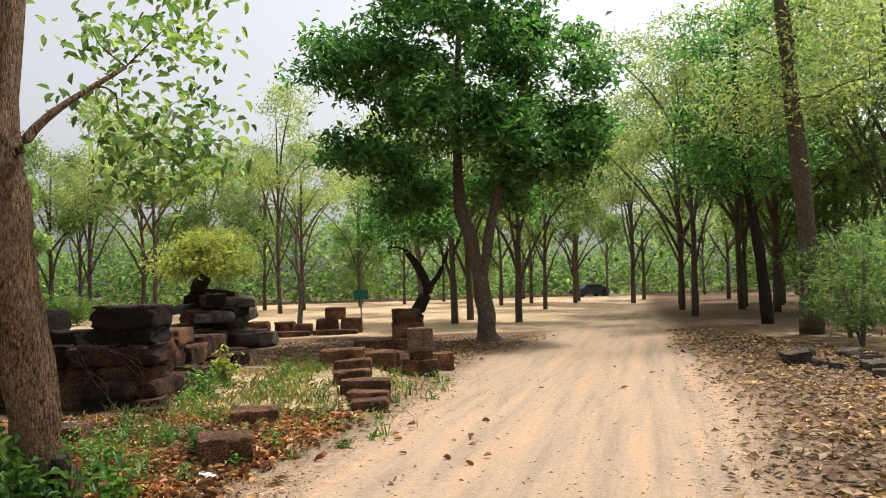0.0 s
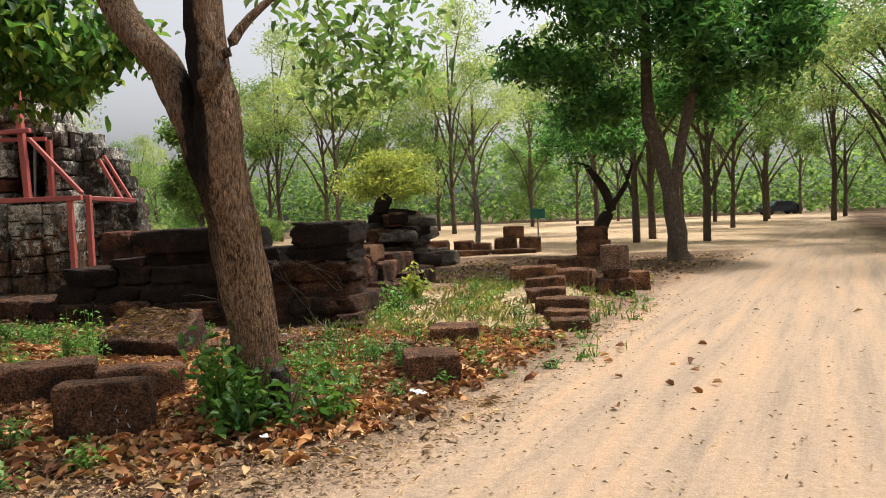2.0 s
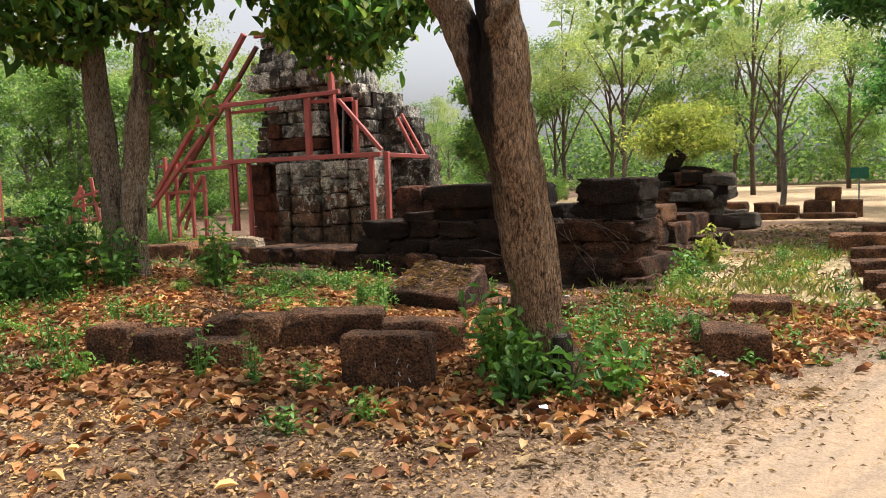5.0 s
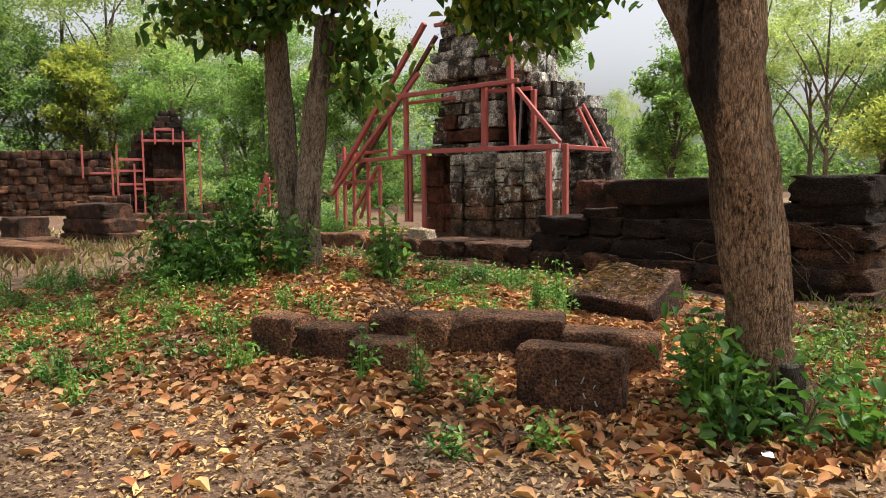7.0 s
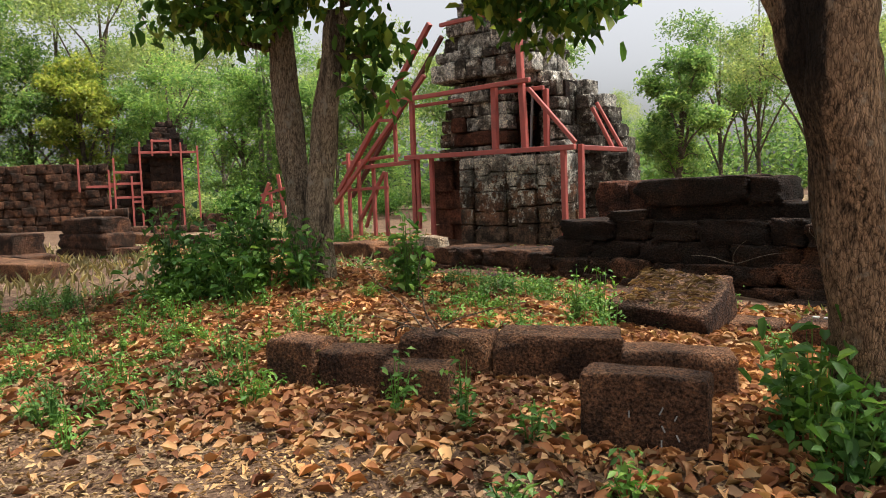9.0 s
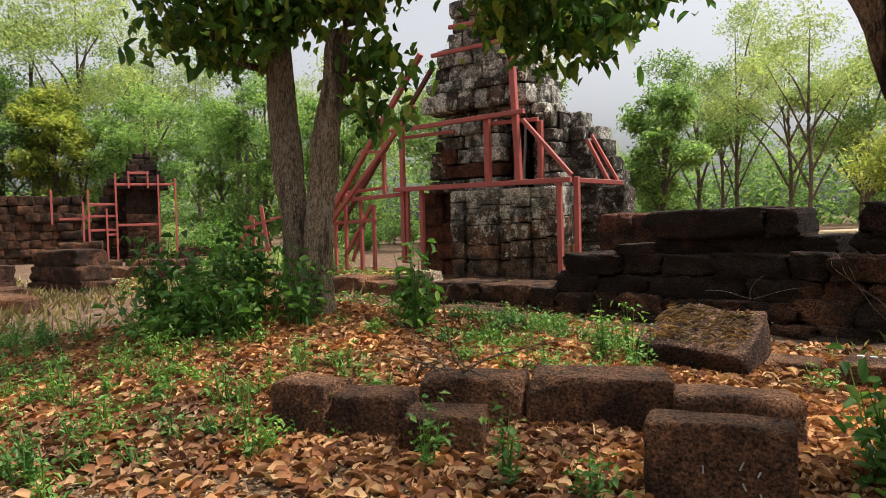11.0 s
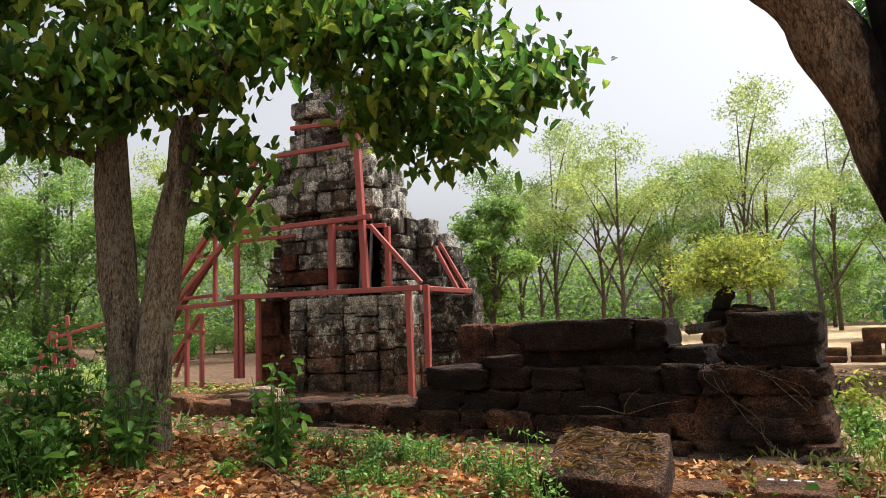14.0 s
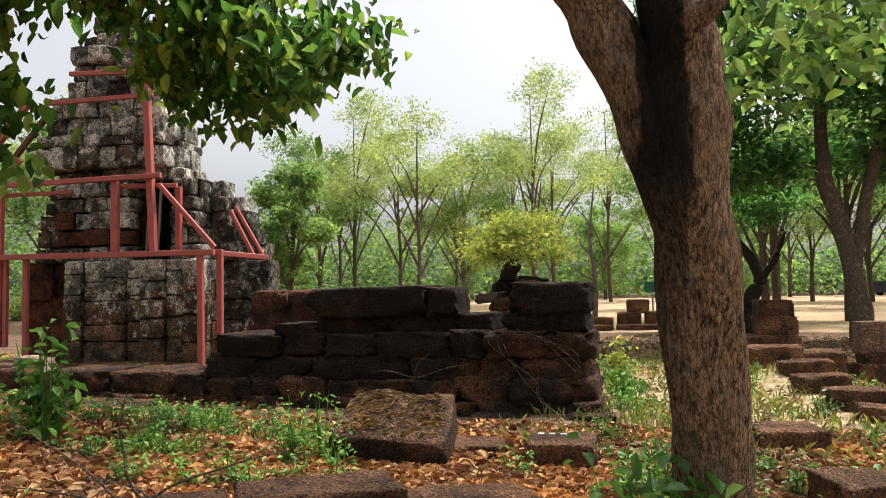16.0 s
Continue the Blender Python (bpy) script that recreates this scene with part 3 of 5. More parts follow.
def course(parent, mat, x0, x1, y, depth, z0, z1, length=0.7, jit=0.05, fine=True, along="x", worn=0.11, cut=(), gap=-0.02):
    """A row of blocks from x0 to x1, their front at y."""
    x = x0
    while x < x1 - 0.05:
        ln = min(length * random.uniform(0.7, 1.3), x1 - x)
        if x1 - x - ln < 0.25:
            ln = x1 - x
        c = x + ln / 2
        if not any(a < c < b for a, b in cut):
            j = random.uniform(-jit, jit)
            args = (c, y + depth / 2 + j) if along == "x" else (y + depth / 2 + j, c)
            size = (ln - gap, depth) if along == "x" else (depth, ln - gap)
            block("block", random.choice(mat) if isinstance(mat, list) else mat, *args, z0 - 0.02, *size, z1 - z0 + 0.01 - gap + random.uniform(-jit, jit) * 0.5, random.uniform(-1.5, 1.5), 0, random.uniform(-1, 1), parent, fine, worn)
        x += ln


course(wall, LATERITE_DARK, -10.3, -7.7, 10.1, 0.9, 0.0, 0.24, 0.55)
course(wall, LATERITE_DARK, -10.1, -7.7, 10.2, 0.9, 0.24, 0.5, 0.48, 0.07)
course(wall, LATERITE_DARK, -7.7, -2.95, 10.18, 0.9, 0.0, 0.24, 0.55, 0.06)
course(wall, LATERITE_DARK, -7.7, -3.0, 10.24, 0.9, 0.24, 0.48, 0.5, 0.06)
course(wall, LATERITE_BLACK, -7.75, -4.3, 10.32, 0.8, 0.46, 0.73, 0.62, 0.07)
course(wall, LATERITE_DARK, -4.3, -3.1, 10.3, 0.8, 0.46, 0.73, 0.62, 0.05, worn=0.15)
course(wall, LATERITE_BLACK, -7.6, -4.2, 10.28, 0.9, 0.73, 0.99, 0.7, 0.07)
course(wall, LATERITE_DARK, -4.2, -3.02, 10.26, 0.9, 0.73, 0.99, 0.62, 0.05, worn=0.15)
course(wall, LATERITE_BLACK, -6.85, -6.3, 10.4, 0.7, 0.99, 1.12, 0.6)
course(wall, LATERITE_BLACK, -6.35, -4.17, 10.45, 0.7, 0.99, 1.22, 0.75)
course(wall, LATERITE_BLACK, -6.4, -4.57, 10.38, 0.75, 1.2, 1.52, 1.3, 0.02)
course(wall, LATERITE_BLACK, -4.0, -3.1, 10.35, 0.8, 0.99, 1.22, 0.9, 0.01)
course(wall, LATERITE_BLACK, -3.93, -3.07, 10.32, 0.85, 1.22, 1.54, 0.9, 0.01)
course(wall, LATERITE_RED, -7.9, -6.4, 11.3, 0.7, 0.4, 0.95, 0.55)
course(wall, LATERITE_RED, -7.7, -6.4, 11.35, 0.7, 0.95, 1.5, 0.55)
course(wall, LATERITE, -7.75, -7.2, 10.5, 0.6, 0.8, 0.98, 0.6)
course(wall, LATERITE_DARK, 11.1, 17.2, -4.0, 0.75, 0.0, 0.42, 0.6, 0.1, True, "y")
course(wall, LATERITE_DARK, 11.1, 16.0, -4.05, 0.65, 0.42, 0.8, 0.6, 0.12, True, "y")
course(wall, LATERITE, 11.2, 13.6, -4.15, 0.6, 0.8, 1.05, 0.7, 0.1, True, "y")
course(wall, LATERITE_DARK, -4.3, -2.8, 9.85, 0.4, 0.0, 0.14, 0.5, 0.06)
# Added dark fill behind the wall's blocks.
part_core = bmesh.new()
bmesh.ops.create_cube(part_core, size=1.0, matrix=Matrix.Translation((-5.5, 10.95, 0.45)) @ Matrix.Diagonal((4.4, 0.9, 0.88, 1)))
part("core", part_core, CORE_DARK, wall)

# ---- loose blocks ----
row = "blocks along the track"
# each kerb block: the left end of its front edge, length, heading, depth, top
for x, y, length, heading, depth, top in [(-5.70, 4.24, 0.42, 20, 0.36, 0.49), (-5.27, 4.37, 0.50, 32, 0.34, 0.44), (-4.68, 4.40, 0.46, 34, 0.30, 0.41),
                                          (-5.02, 4.87, 0.66, 28, 0.36, 0.50), (-4.42, 5.17, 0.86, 28, 0.38, 0.53), (-3.62, 5.44, 0.70, 31, 0.42, 0.46)]:
    ca, sa = math.cos(radians(heading)), math.sin(radians(heading))
    cx, cy = x + ca * length / 2 - sa * depth / 2, y + sa * length / 2 + ca * depth / 2
    loose(cx, cy, 0.06, length - 0.025, depth, top - 0.06, heading, random.uniform(-3, 3), random.uniform(-1.5, 1.5), LATERITE, "rust brown laterite block set in a low kerb", row, worn=0.06)
marked = empty("marked_block", pose(-3.14, 4.93, 0.03, 0, 0, 20), "rust brown laterite block with chalked white numbers", "stone block", row)
block("stone", LATERITE, 0, 0, 0, 0.64, 0.26, 0.5, 0, 0, 0, None, True, 0.04).parent = marked
for i, (u, w, h) in enumerate([(-0.06, 0.30, 0.05), (0.10, 0.33, 0.06), (0.11, 0.24, 0.05), (0.10, 0.16, 0.06), (0.17, 0.30, 0.04), (0.18, 0.2, 0.05)]):
    bm = bmesh.new()
    bmesh.ops.create_cube(bm, size=1.0, matrix=Matrix.Translation((u, -0.137, w)) @ Matrix.Rotation(0.5 * math.sin(i * 2.1), 4, 'Y') @ Matrix.Diagonal((0.007, 0.006, h * 0.7, 1)))
    part("chalk_mark", bm, CHALK, marked, "faint white chalk stroke")

loose(-4.36, 7.5, 0.14, 0.84, 0.8, 0.44, 8, 17, 4, LATERITE_STRAW, worn=0.065, label="large dark tilted laterite block with dry straw on top")
straw_r = np.random.default_rng(44)
slope = pose(-4.36, 7.5, 0.34, 17, 4, 8)
straw_pts = [slope @ Vector((straw_r.uniform(-0.36, 0.36), straw_r.uniform(-0.34, 0.34), 0.255)) for i in range(260)]
tagged(leaf_object("straw", [tuple(p) for p in straw_pts], 0.11, LEAF_LITTER_PALE, straw_r, None, width=0.05, droop=-0.1, flat=0.2), "dry straw scattered over the tilted block", "straw", "", "stuff")
loose(-3.85, 7.95, 0.08, 0.5, 0.42, 0.2, 8, 0, 0, LATERITE, "low reddish laterite block half buried in leaves")
painted = empty("marked_block", pose(-3.13, 7.78, 0.06, 0, 0, 4), "dark laterite block with white painted marks on top", "stone block")
block("stone", LATERITE, 0, 0, 0, 0.52, 0.42, 0.3, 0, 3, 0, None, True, 0.04).parent = painted
for i in range(4):
    bm = bmesh.new()
    bmesh.ops.create_cube(bm, size=1.0, matrix=Matrix.Translation((-0.16 + 0.085 * i, 0.08, 0.308)) @ Matrix.Diagonal((0.045, 0.06 - 0.008 * i, 0.012, 1)))
    part("paint_mark", bm, CHALK, painted, "small white painted mark")
loose(-1.36, 8.95, 0.02, 0.56, 0.5, 0.27, 10, worn=0.05)
loose(-1.24, 7.02, 0.02, 0.5, 0.5, 0.32, 17, worn=0.05)
loose(-8.6, 9.45, 0.0, 1.25, 0.6, 0.26, 6, 4, 0, LATERITE_DARK, "broad dark laterite slab strewn with dry twigs")
loose(-11.05, 11.15, 0.42, 0.46, 0.32, 0.2, 12, 0, 5, CREAM_STONE, "pale cream stone lying on the low wall", worn=0.12)
loose(-2.1, 8.42, 0.02, 0.66, 0.42, 0.17, 2)
loose(-1.75, 7.75, 0.02, 0.35, 0.35, 0.16, 20)
loose(-12.3, 12.0, 0.15, 0.6, 0.4, 0.28, 15, mat=PALE_STONE, label="pale sandstone fragment at the foot of the tower")
for x, y, top, w in [(-0.05, 10.0, 0.2, 0.5), (-0.1, 10.55, 0.24, 0.6), (-0.2, 11.2, 0.33, 0.75), (-0.45, 11.9, 0.4, 0.6), (-0.5, 12.6, 0.5, 0.62), (-0.75, 13.5, 0.62, 0.8), (-0.1, 13.6, 0.55, 0.6)]:
    loose(x, y, zat(x, y) - 0.08, w, 0.45, top - zat(x, y) + 0.08, random.uniform(-6, 8), random.uniform(-3, 3), random.uniform(-3, 3), LATERITE, "dark laterite slab in a row among green weeds", "stepped row of slabs")
loose(0.62, 13.75, 0.0, 0.62, 0.5, 0.36, 8)
loose(0.66, 13.8, 0.36, 0.42, 0.4, 0.16, 4, mat=LATERITE)
stele = loose(0.64, 13.8, 0.52, 0.46, 0.3, 0.42, 6, mat=PALE_STONE, label="pale reddish boundary stone with a rounded top on dark blocks", worn=0.02)
stele.name = "boundary_stone"
loose(1.0, 14.6, 0.0, 0.5, 0.4, 0.4, 15)
loose(-0.1, 14.6, 0.1, 0.8, 0.5, 0.35, -10)
for dx, dz, s in [(0, 0.0, 1.0), (0.05, 0.4, 0.82), (0.02, 0.75, 0.72)]:
    loose(0.25 + dx, 19.8, dz, s, s * 0.9, 0.38, 10 * dz, label="round dark stone of a stacked pedestal", worn=0.08)
loose(-0.6, 18.8, 0, 0.9, 0.6, 0.4, 5)
loose(-0.9, 17.4, 0, 0.9, 0.5, 0.3, -8)
far_stack = "far stack of squared blocks"
for x, y, z, sx, sz in [(-2.9, 28.4, 0, 0.8, 0.6), (-2.0, 28.6, 0, 0.8, 0.6), (-2.6, 28.5, 0.6, 0.75, 0.42), (-4.4, 28.0, 0, 0.7, 0.55), (-3.7, 28.0, 0, 0.6, 0.45), (-5.3, 27.5, 0, 0.8, 0.6), (-4.1, 27.3, 0, 1.4, 0.22), (-2.5, 27.6, 0, 1.6, 0.22)]:
    loose(x, y, z, sx, 0.6, sz, random.uniform(-4, 4), label="dark squared laterite block in a far stack", group=far_stack, fine=False)

# stump mound
mound = empty("stone_mound", pose(-5.5, 22.6, 0), "heap of weathered grey sandstone slabs round a stump", "rubble")
for i in range(44):
    a, r, z = random.uniform(0, 6.28), random.uniform(0.2, 1.5), random.uniform(0, 1.15)
    r *= 1.15 - z * 0.6
    block("slab", random.choice([LATERITE, LATERITE_BLACK, GREY_ROCK]), r * math.cos(a), r * math.sin(a), z * 1.25, random.uniform(0.6, 1.1), random.uniform(0.5, 0.8), random.uniform(0.25, 0.42),
          random.uniform(0, 180), random.uniform(-8, 8), random.uniform(-8, 8), None, False, 0.08).parent = mound
make_tree("stump_bush", (-5.9, 22.6, 0.6), [[(-0.3, 0, 0, 0.34), (-0.25, 0, 0.6, 0.3), (-0.1, 0, 1.25, 0.26), (0.1, 0, 1.6, 0.16)]],
          [(0.2, 0, 2.0, 1.75, 1.5, 0.55, 75), (0.3, 0, 2.6, 1.2, 1.1, 0.4, 36)], LEAF_YELLOW, BARK_DARK, "round yellow green bush sprouting from an old stump", 5, 0.13, 55, 0.2, kind_cat="bush")

# ---- tower ----
tower = empty("ruined_tower", pose(-11.6, 13.5, 0, 0, 0, 6.6), "ruined lichen covered sandstone tower propped by red timbers", "tower")


def ring(parent, mats, x0, x1, y0, y1, z0, z1, length=0.45, cut=(), jit=0.06):
    course(parent, mats, x0, x1, y0, 0.45, z0, z1, length, jit, False, "x", 0.06, cut, 0.026)
    for side in (x0, x1 - 0.45):
        course(parent, mats, y0 + 0.45, y1, side, 0.45, z0, z1, length, jit, False, "y", 0.06, (), 0.026)


# Added dark box inside the blocks; blocks sight through, makes gaps look shaded.
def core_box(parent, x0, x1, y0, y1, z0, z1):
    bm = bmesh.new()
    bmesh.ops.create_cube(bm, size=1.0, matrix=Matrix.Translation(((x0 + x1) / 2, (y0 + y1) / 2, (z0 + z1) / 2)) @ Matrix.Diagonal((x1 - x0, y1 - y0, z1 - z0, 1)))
    part("core", bm, CORE_DARK, parent)


course(tower, LATERITE, -2.9, 2.4, -0.15, 1.0, 0.0, 0.26, 0.7, 0.05, False)
z = 0.22
for h in (0.42, 0.36, 0.4, 0.35, 0.38):
    mats = [SANDSTONE_DARK, SANDSTONE_DARK, SANDSTONE] if z > 0.9 else [LATERITE_RED, SANDSTONE_DARK, LATERITE]
    for side in (-1.1, 1.1):
        course(tower, mats, 0.65, 1.9, side, 0.45, z, z + h, 0.45, 0.06, False, "y", 0.06, (), 0.012)
    course(tower, LATERITE_RED, -2.4, -1.1, 0.9, 0.5, z, z + h, 0.5, 0.06, False, "x", 0.07)
    course(tower, SANDSTONE_DARK, 1.5, 2.5, 1.1, 0.6, z, z + h, 0.5, 0.06, False, "x", 0.07)
    z += h
# upright piers of the tower's plinth, standing proud and set back in turn
x = -1.1
for width, back in ((0.34, 0.02), (0.44, 0.09), (0.4, 0.0), (0.3, 0.12), (0.46, 0.03), (0.34, 0.1), (0.37, 0.04)):
    foot = 0.22
    while foot < 2.08:
        tall = min(random.uniform(0.3, 0.52), 2.13 - foot)
        if 2.13 - foot - tall < 0.2:
            tall = 2.13 - foot
        body = PLINTH_STONE
        block("block", body, x + width / 2, 0.2 + back + 0.24, foot, width - 0.018, 0.48, tall - 0.014, random.uniform(-2, 2), random.uniform(-1, 1), 0, tower, True, 0.06)
        foot += tall
    x += width
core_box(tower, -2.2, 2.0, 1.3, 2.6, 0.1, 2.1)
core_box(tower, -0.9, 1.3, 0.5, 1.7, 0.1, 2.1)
for i, h in enumerate((0.3, 0.3, 0.32, 0.28, 0.3)):
    x0 = -2.05 + 0.08 * i
    ring(tower, [SANDSTONE_DARK], x0, -1.35, 0.7, 2.0, z, z + h, 0.4)
    ring(tower, [LATERITE_RED, LATERITE_RED, SANDSTONE] if 0 < i < 3 else [SANDSTONE, SANDSTONE_DARK], -1.4, 0.1, 0.4, 2.0, z, z + h, 0.45)
    ring(tower, [SANDSTONE, SANDSTONE_DARK], 0.85, 1.5 - 0.06 * i, 0.45, 1.9, z, z + h, 0.36)
    course(tower, [SANDSTONE, SANDSTONE_DARK, SANDSTONE_DARK], 1.4, 1.9 - 0.07 * i, 1.0, 0.5, z, z + h, 0.4, 0.07, False, "x", 0.07)
    if i < 4:
        course(tower, [SANDSTONE, SANDSTONE_DARK], 1.75, 2.3 - 0.13 * i, 1.25, 0.6, z, z + h, 0.45, 0.07, False, "x", 0.07)
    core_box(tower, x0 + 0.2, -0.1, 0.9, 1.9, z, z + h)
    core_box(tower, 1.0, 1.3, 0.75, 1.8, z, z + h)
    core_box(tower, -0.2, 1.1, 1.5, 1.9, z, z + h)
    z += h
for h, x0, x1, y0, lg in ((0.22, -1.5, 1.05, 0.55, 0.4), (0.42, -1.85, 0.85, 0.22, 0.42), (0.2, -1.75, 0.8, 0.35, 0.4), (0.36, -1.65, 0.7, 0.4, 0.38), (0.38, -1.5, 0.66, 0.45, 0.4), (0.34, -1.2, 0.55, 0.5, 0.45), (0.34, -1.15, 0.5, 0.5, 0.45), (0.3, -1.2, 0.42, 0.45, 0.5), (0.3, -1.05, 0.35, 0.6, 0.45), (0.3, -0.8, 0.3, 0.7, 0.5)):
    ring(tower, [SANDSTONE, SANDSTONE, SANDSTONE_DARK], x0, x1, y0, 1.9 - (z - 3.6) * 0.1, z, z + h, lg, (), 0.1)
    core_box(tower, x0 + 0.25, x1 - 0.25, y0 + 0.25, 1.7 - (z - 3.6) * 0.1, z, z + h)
    z += h

prop = empty("scaffold", pose(-11.6, 13.5, 0, 0, 0, 6.6), "red painted timber scaffold bracing the ruined tower", "scaffold")
F = 0.0
for a, b, w in [((-2.2, F, 0.6), (-2.2, F, 3.58), 0.1), ((-2.08, F, 0.6), (-2.08, F, 2.2), 0.08), ((-1.68, F, 0.45), (-1.68, F, 2.22), 0.09), ((1.72, -0.1, 0.2), (1.7, -0.1, 2.2), 0.1), ((1.95, 0.15, 0.4), (1.95, 0.15, 2.24), 0.1),
                ((0.05, F, 2.25), (0.05, F, 3.6), 0.12), ((0.78, F, 2.2), (0.62, F, 5.5), 0.12), ((1.1, 0.3, 2.2), (1.1, 0.3, 3.4), 0.1)]:
    beam("post", prop, a, b, w, w)
for a, b, w in [((-2.35, F - 0.09, 2.2), (1.95, F - 0.12, 2.2), 0.1), ((-2.25, F - 0.09, 3.5), (0.95, F - 0.1, 3.58), 0.09), ((0.0, F + 0.1, 3.44), (1.15, F + 0.1, 3.42), 0.08), ((-2.2, 0.1, 3.35), (-1.0, 0.3, 3.4), 0.07),
                ((1.9, 0.2, 2.2), (2.5, 0.95, 2.14), 0.09), ((-1.3, F, 5.0), (0.75, F, 5.05), 0.08), ((-0.9, F + 0.1, 5.55), (1.3, F + 0.1, 5.5), 0.08), ((-4.0, 0.2, 2.05), (-2.2, 0.0, 2.1), 0.09),
                ((-5.0, 0.5, 2.2), (-3.0, 0.4, 2.3), 0.07), ((-4.9, 0.3, 1.5), (-3.3, 0.3, 1.55), 0.07), ((-3.6, 0.2, 3.15), (-2.9, 0.2, 3.1), 0.07), ((-3.3, 0.3, 3.55), (-2.2, 0.3, 3.6), 0.06)]:
    beam("rail", prop, a, b, w, w)
for a, b, w, m in [((0.95, -0.1, 3.4), (1.95, -0.1, 2.3), 0.08, RED_PAINT), ((1.85, 0.85, 3.0), (2.3, 0.85, 2.15), 0.07, RED_PAINT), ((1.9, 0.95, 3.1), (2.42, 0.95, 2.2), 0.06, RED_PAINT),
                   ((-4.95, 0.3, 1.5), (-1.7, 0.1, 5.1), 0.11, RED_PAINT), ((-4.8, 0.6, 1.35), (-1.6, 0.4, 4.85), 0.09, DARK_TIMBER), ((-4.9, 0.1, 1.2), (-1.9, 0.1, 4.0), 0.09, RED_PAINT), ((-4.3, 0.3, 0.7), (-3.4, 0.3, 1.9), 0.08, RED_PAINT), ((-4.1, 0.35, 0.6), (-3.7, 0.35, 1.5), 0.07, RED_PAINT)]:
    beam("brace", prop, a, b, w, w, m)
for x, z0, z1 in ((-3.0, 2.1, 3.6), (-3.75, 0.4, 2.1), (-3.35, 0.4, 1.9), (-4.25, 0.4, 2.2), (-4.9, 0.3, 1.6), (-4.6, 0.3, 2.4)):
    beam("post", prop, (x, 0.3, z0), (x, 0.3, z1), 0.08, 0.08)
for x in (0.3, 0.52):
    bm = bmesh.new()
    bmesh.ops.create_cone(bm, segments=10, radius1=0.03, radius2=0.03, depth=1.6, cap_ends=True, matrix=Matrix.Translation((x, 0.7, 3.0)) @ Matrix.Rotation(0.06, 4, 'Y'))
    part("pole", bm, GREY_POLE, prop, "thin grey metal pole")

# ---- second ruin, farther off ----
BR = 65.5
NARROW = Matrix.Translation((0.35, 0, 0)) @ Matrix.Diagonal((0.7, 1, 1, 1))
ruin = empty("ruined_shrine", pose(-33.9, 16.4, 0, 0, 0, BR) @ NARROW, "small dark laterite shrine with a stepped broken top", "ruin")
z = 0.0
for i in range(9):
    course(ruin, LATERITE_DARK if i < 6 else LATERITE_BLACK, -0.9, 1.1, 0.5, 0.6, z, z + 0.36, 0.6, 0.05, False, "x", 0.06)
    z += 0.36
for i in range(6):
    w = 1.5 - i * 0.2
    course(ruin, LATERITE_BLACK, 0.1 - w, 0.1 + w, 0.3 + 0.05 * i, 0.9, z, z + 0.27, 0.7, 0.1, False, "x", 0.08)
    z += 0.27
z = 0.0
for i in range(10):
    course(ruin, LATERITE_BLACK if i % 2 else LATERITE_DARK, -4.1 + i * 0.24, -0.9, 0.9, 0.8, z, z + 0.38, 0.5, 0.12, False, "x", 0.08)
    z += 0.38
for i in range(8):
    course(ruin, LATERITE_DARK, -14.0 + 0.35 * i, -3.6 + 0.1 * math.sin(i * 3), 2.0, 0.9, i * 0.38, i * 0.38 + 0.38, 0.7, 0.1, False, "x", 0.08)
for i in range(4):
    course(ruin, LATERITE_DARK, -4.4, -2.2, -3.0, 1.2, i * 0.26, i * 0.26 + 0.26, 0.8, 0.06, False, "x", 0.08)
course(ruin, LATERITE_DARK, -5.5, -1.2, -3.6, 0.8, 0, 0.3, 0.8, 0.06, False, "x", 0.08)
course(ruin, LATERITE_DARK, -1.0, 4.0, -5.0, 0.6, 0, 0.35, 0.8, 0.06, False, "x", 0.08)
course(ruin, LATERITE_DARK, 2.2, 4.2, 1.2, 0.9, 0, 0.6, 0.6, 0.1, False, "x", 0.08)
prop2 = empty("scaffold", pose(-33.9, 16.4, 0, 0, 0, BR) @ NARROW, "red painted timber frame round the small shrine", "scaffold")
for x, z0, z1 in ((-1.45, 0, 3.9), (1.0, 0, 3.85), (2.0, 0.5, 3.7), (-2.0, 0, 2.4), (-3.3, 0.9, 2.7), (-5.0, 1.8, 3.2), (-0.7, 3.3, 4.0), (0.4, 3.3, 4.0), (-3.0, 0.9, 3.2)):
    beam("post", prop2, (x, 0, z0), (x, 0, z1), 0.11, 0.11)
for x0, x1, zz in ((-1.5, 2.05, 3.45), (-1.5, 1.05, 1.7), (-0.75, 0.45, 3.95), (-3.3, -1.4, 2.1), (-3.0, -1.4, 2.6), (-2.9, -1.4, 1.5), (-4.6, -3.0, 2.0), (-2.0, -1.4, 1.3)):
    beam("rail", prop2, (x0, 0.05, zz), (x1, 0.05, zz), 0.1, 0.1)

# ruins on the near edge of the court
loose(-16.5, 5.6, 0, 2.6, 0.8, 0.42, 12, label="long fallen reddish laterite beam in dry grass", fine=True)
for dz, s in ((0, 1.9), (0.35, 1.6), (0.7, 1.3)):
    loose(-19.5, 8.3, dz, s, 0.9, 0.36, 20, mat=LATERITE_DARK, label="dark laterite block in a low stack")
loose(-18.4, 6.3, 0, 1.7, 0.8, 0.4, 14, mat=LATERITE_DARK, label="dark laterite block lying in dry grass")
loose(-18.7, 6.4, 0.4, 0.9, 0.7, 0.42, 8, mat=LATERITE_DARK, label="dark laterite block set on a larger one")
low = empty("low_wall", pose(0, 0, 0), "low broken laterite wall edging the court", "wall")
course(low, LATERITE, -25, -10.5, 10.9, 0.6, 0.0, 0.42, 0.9, 0.1, True, "x", 0.06)

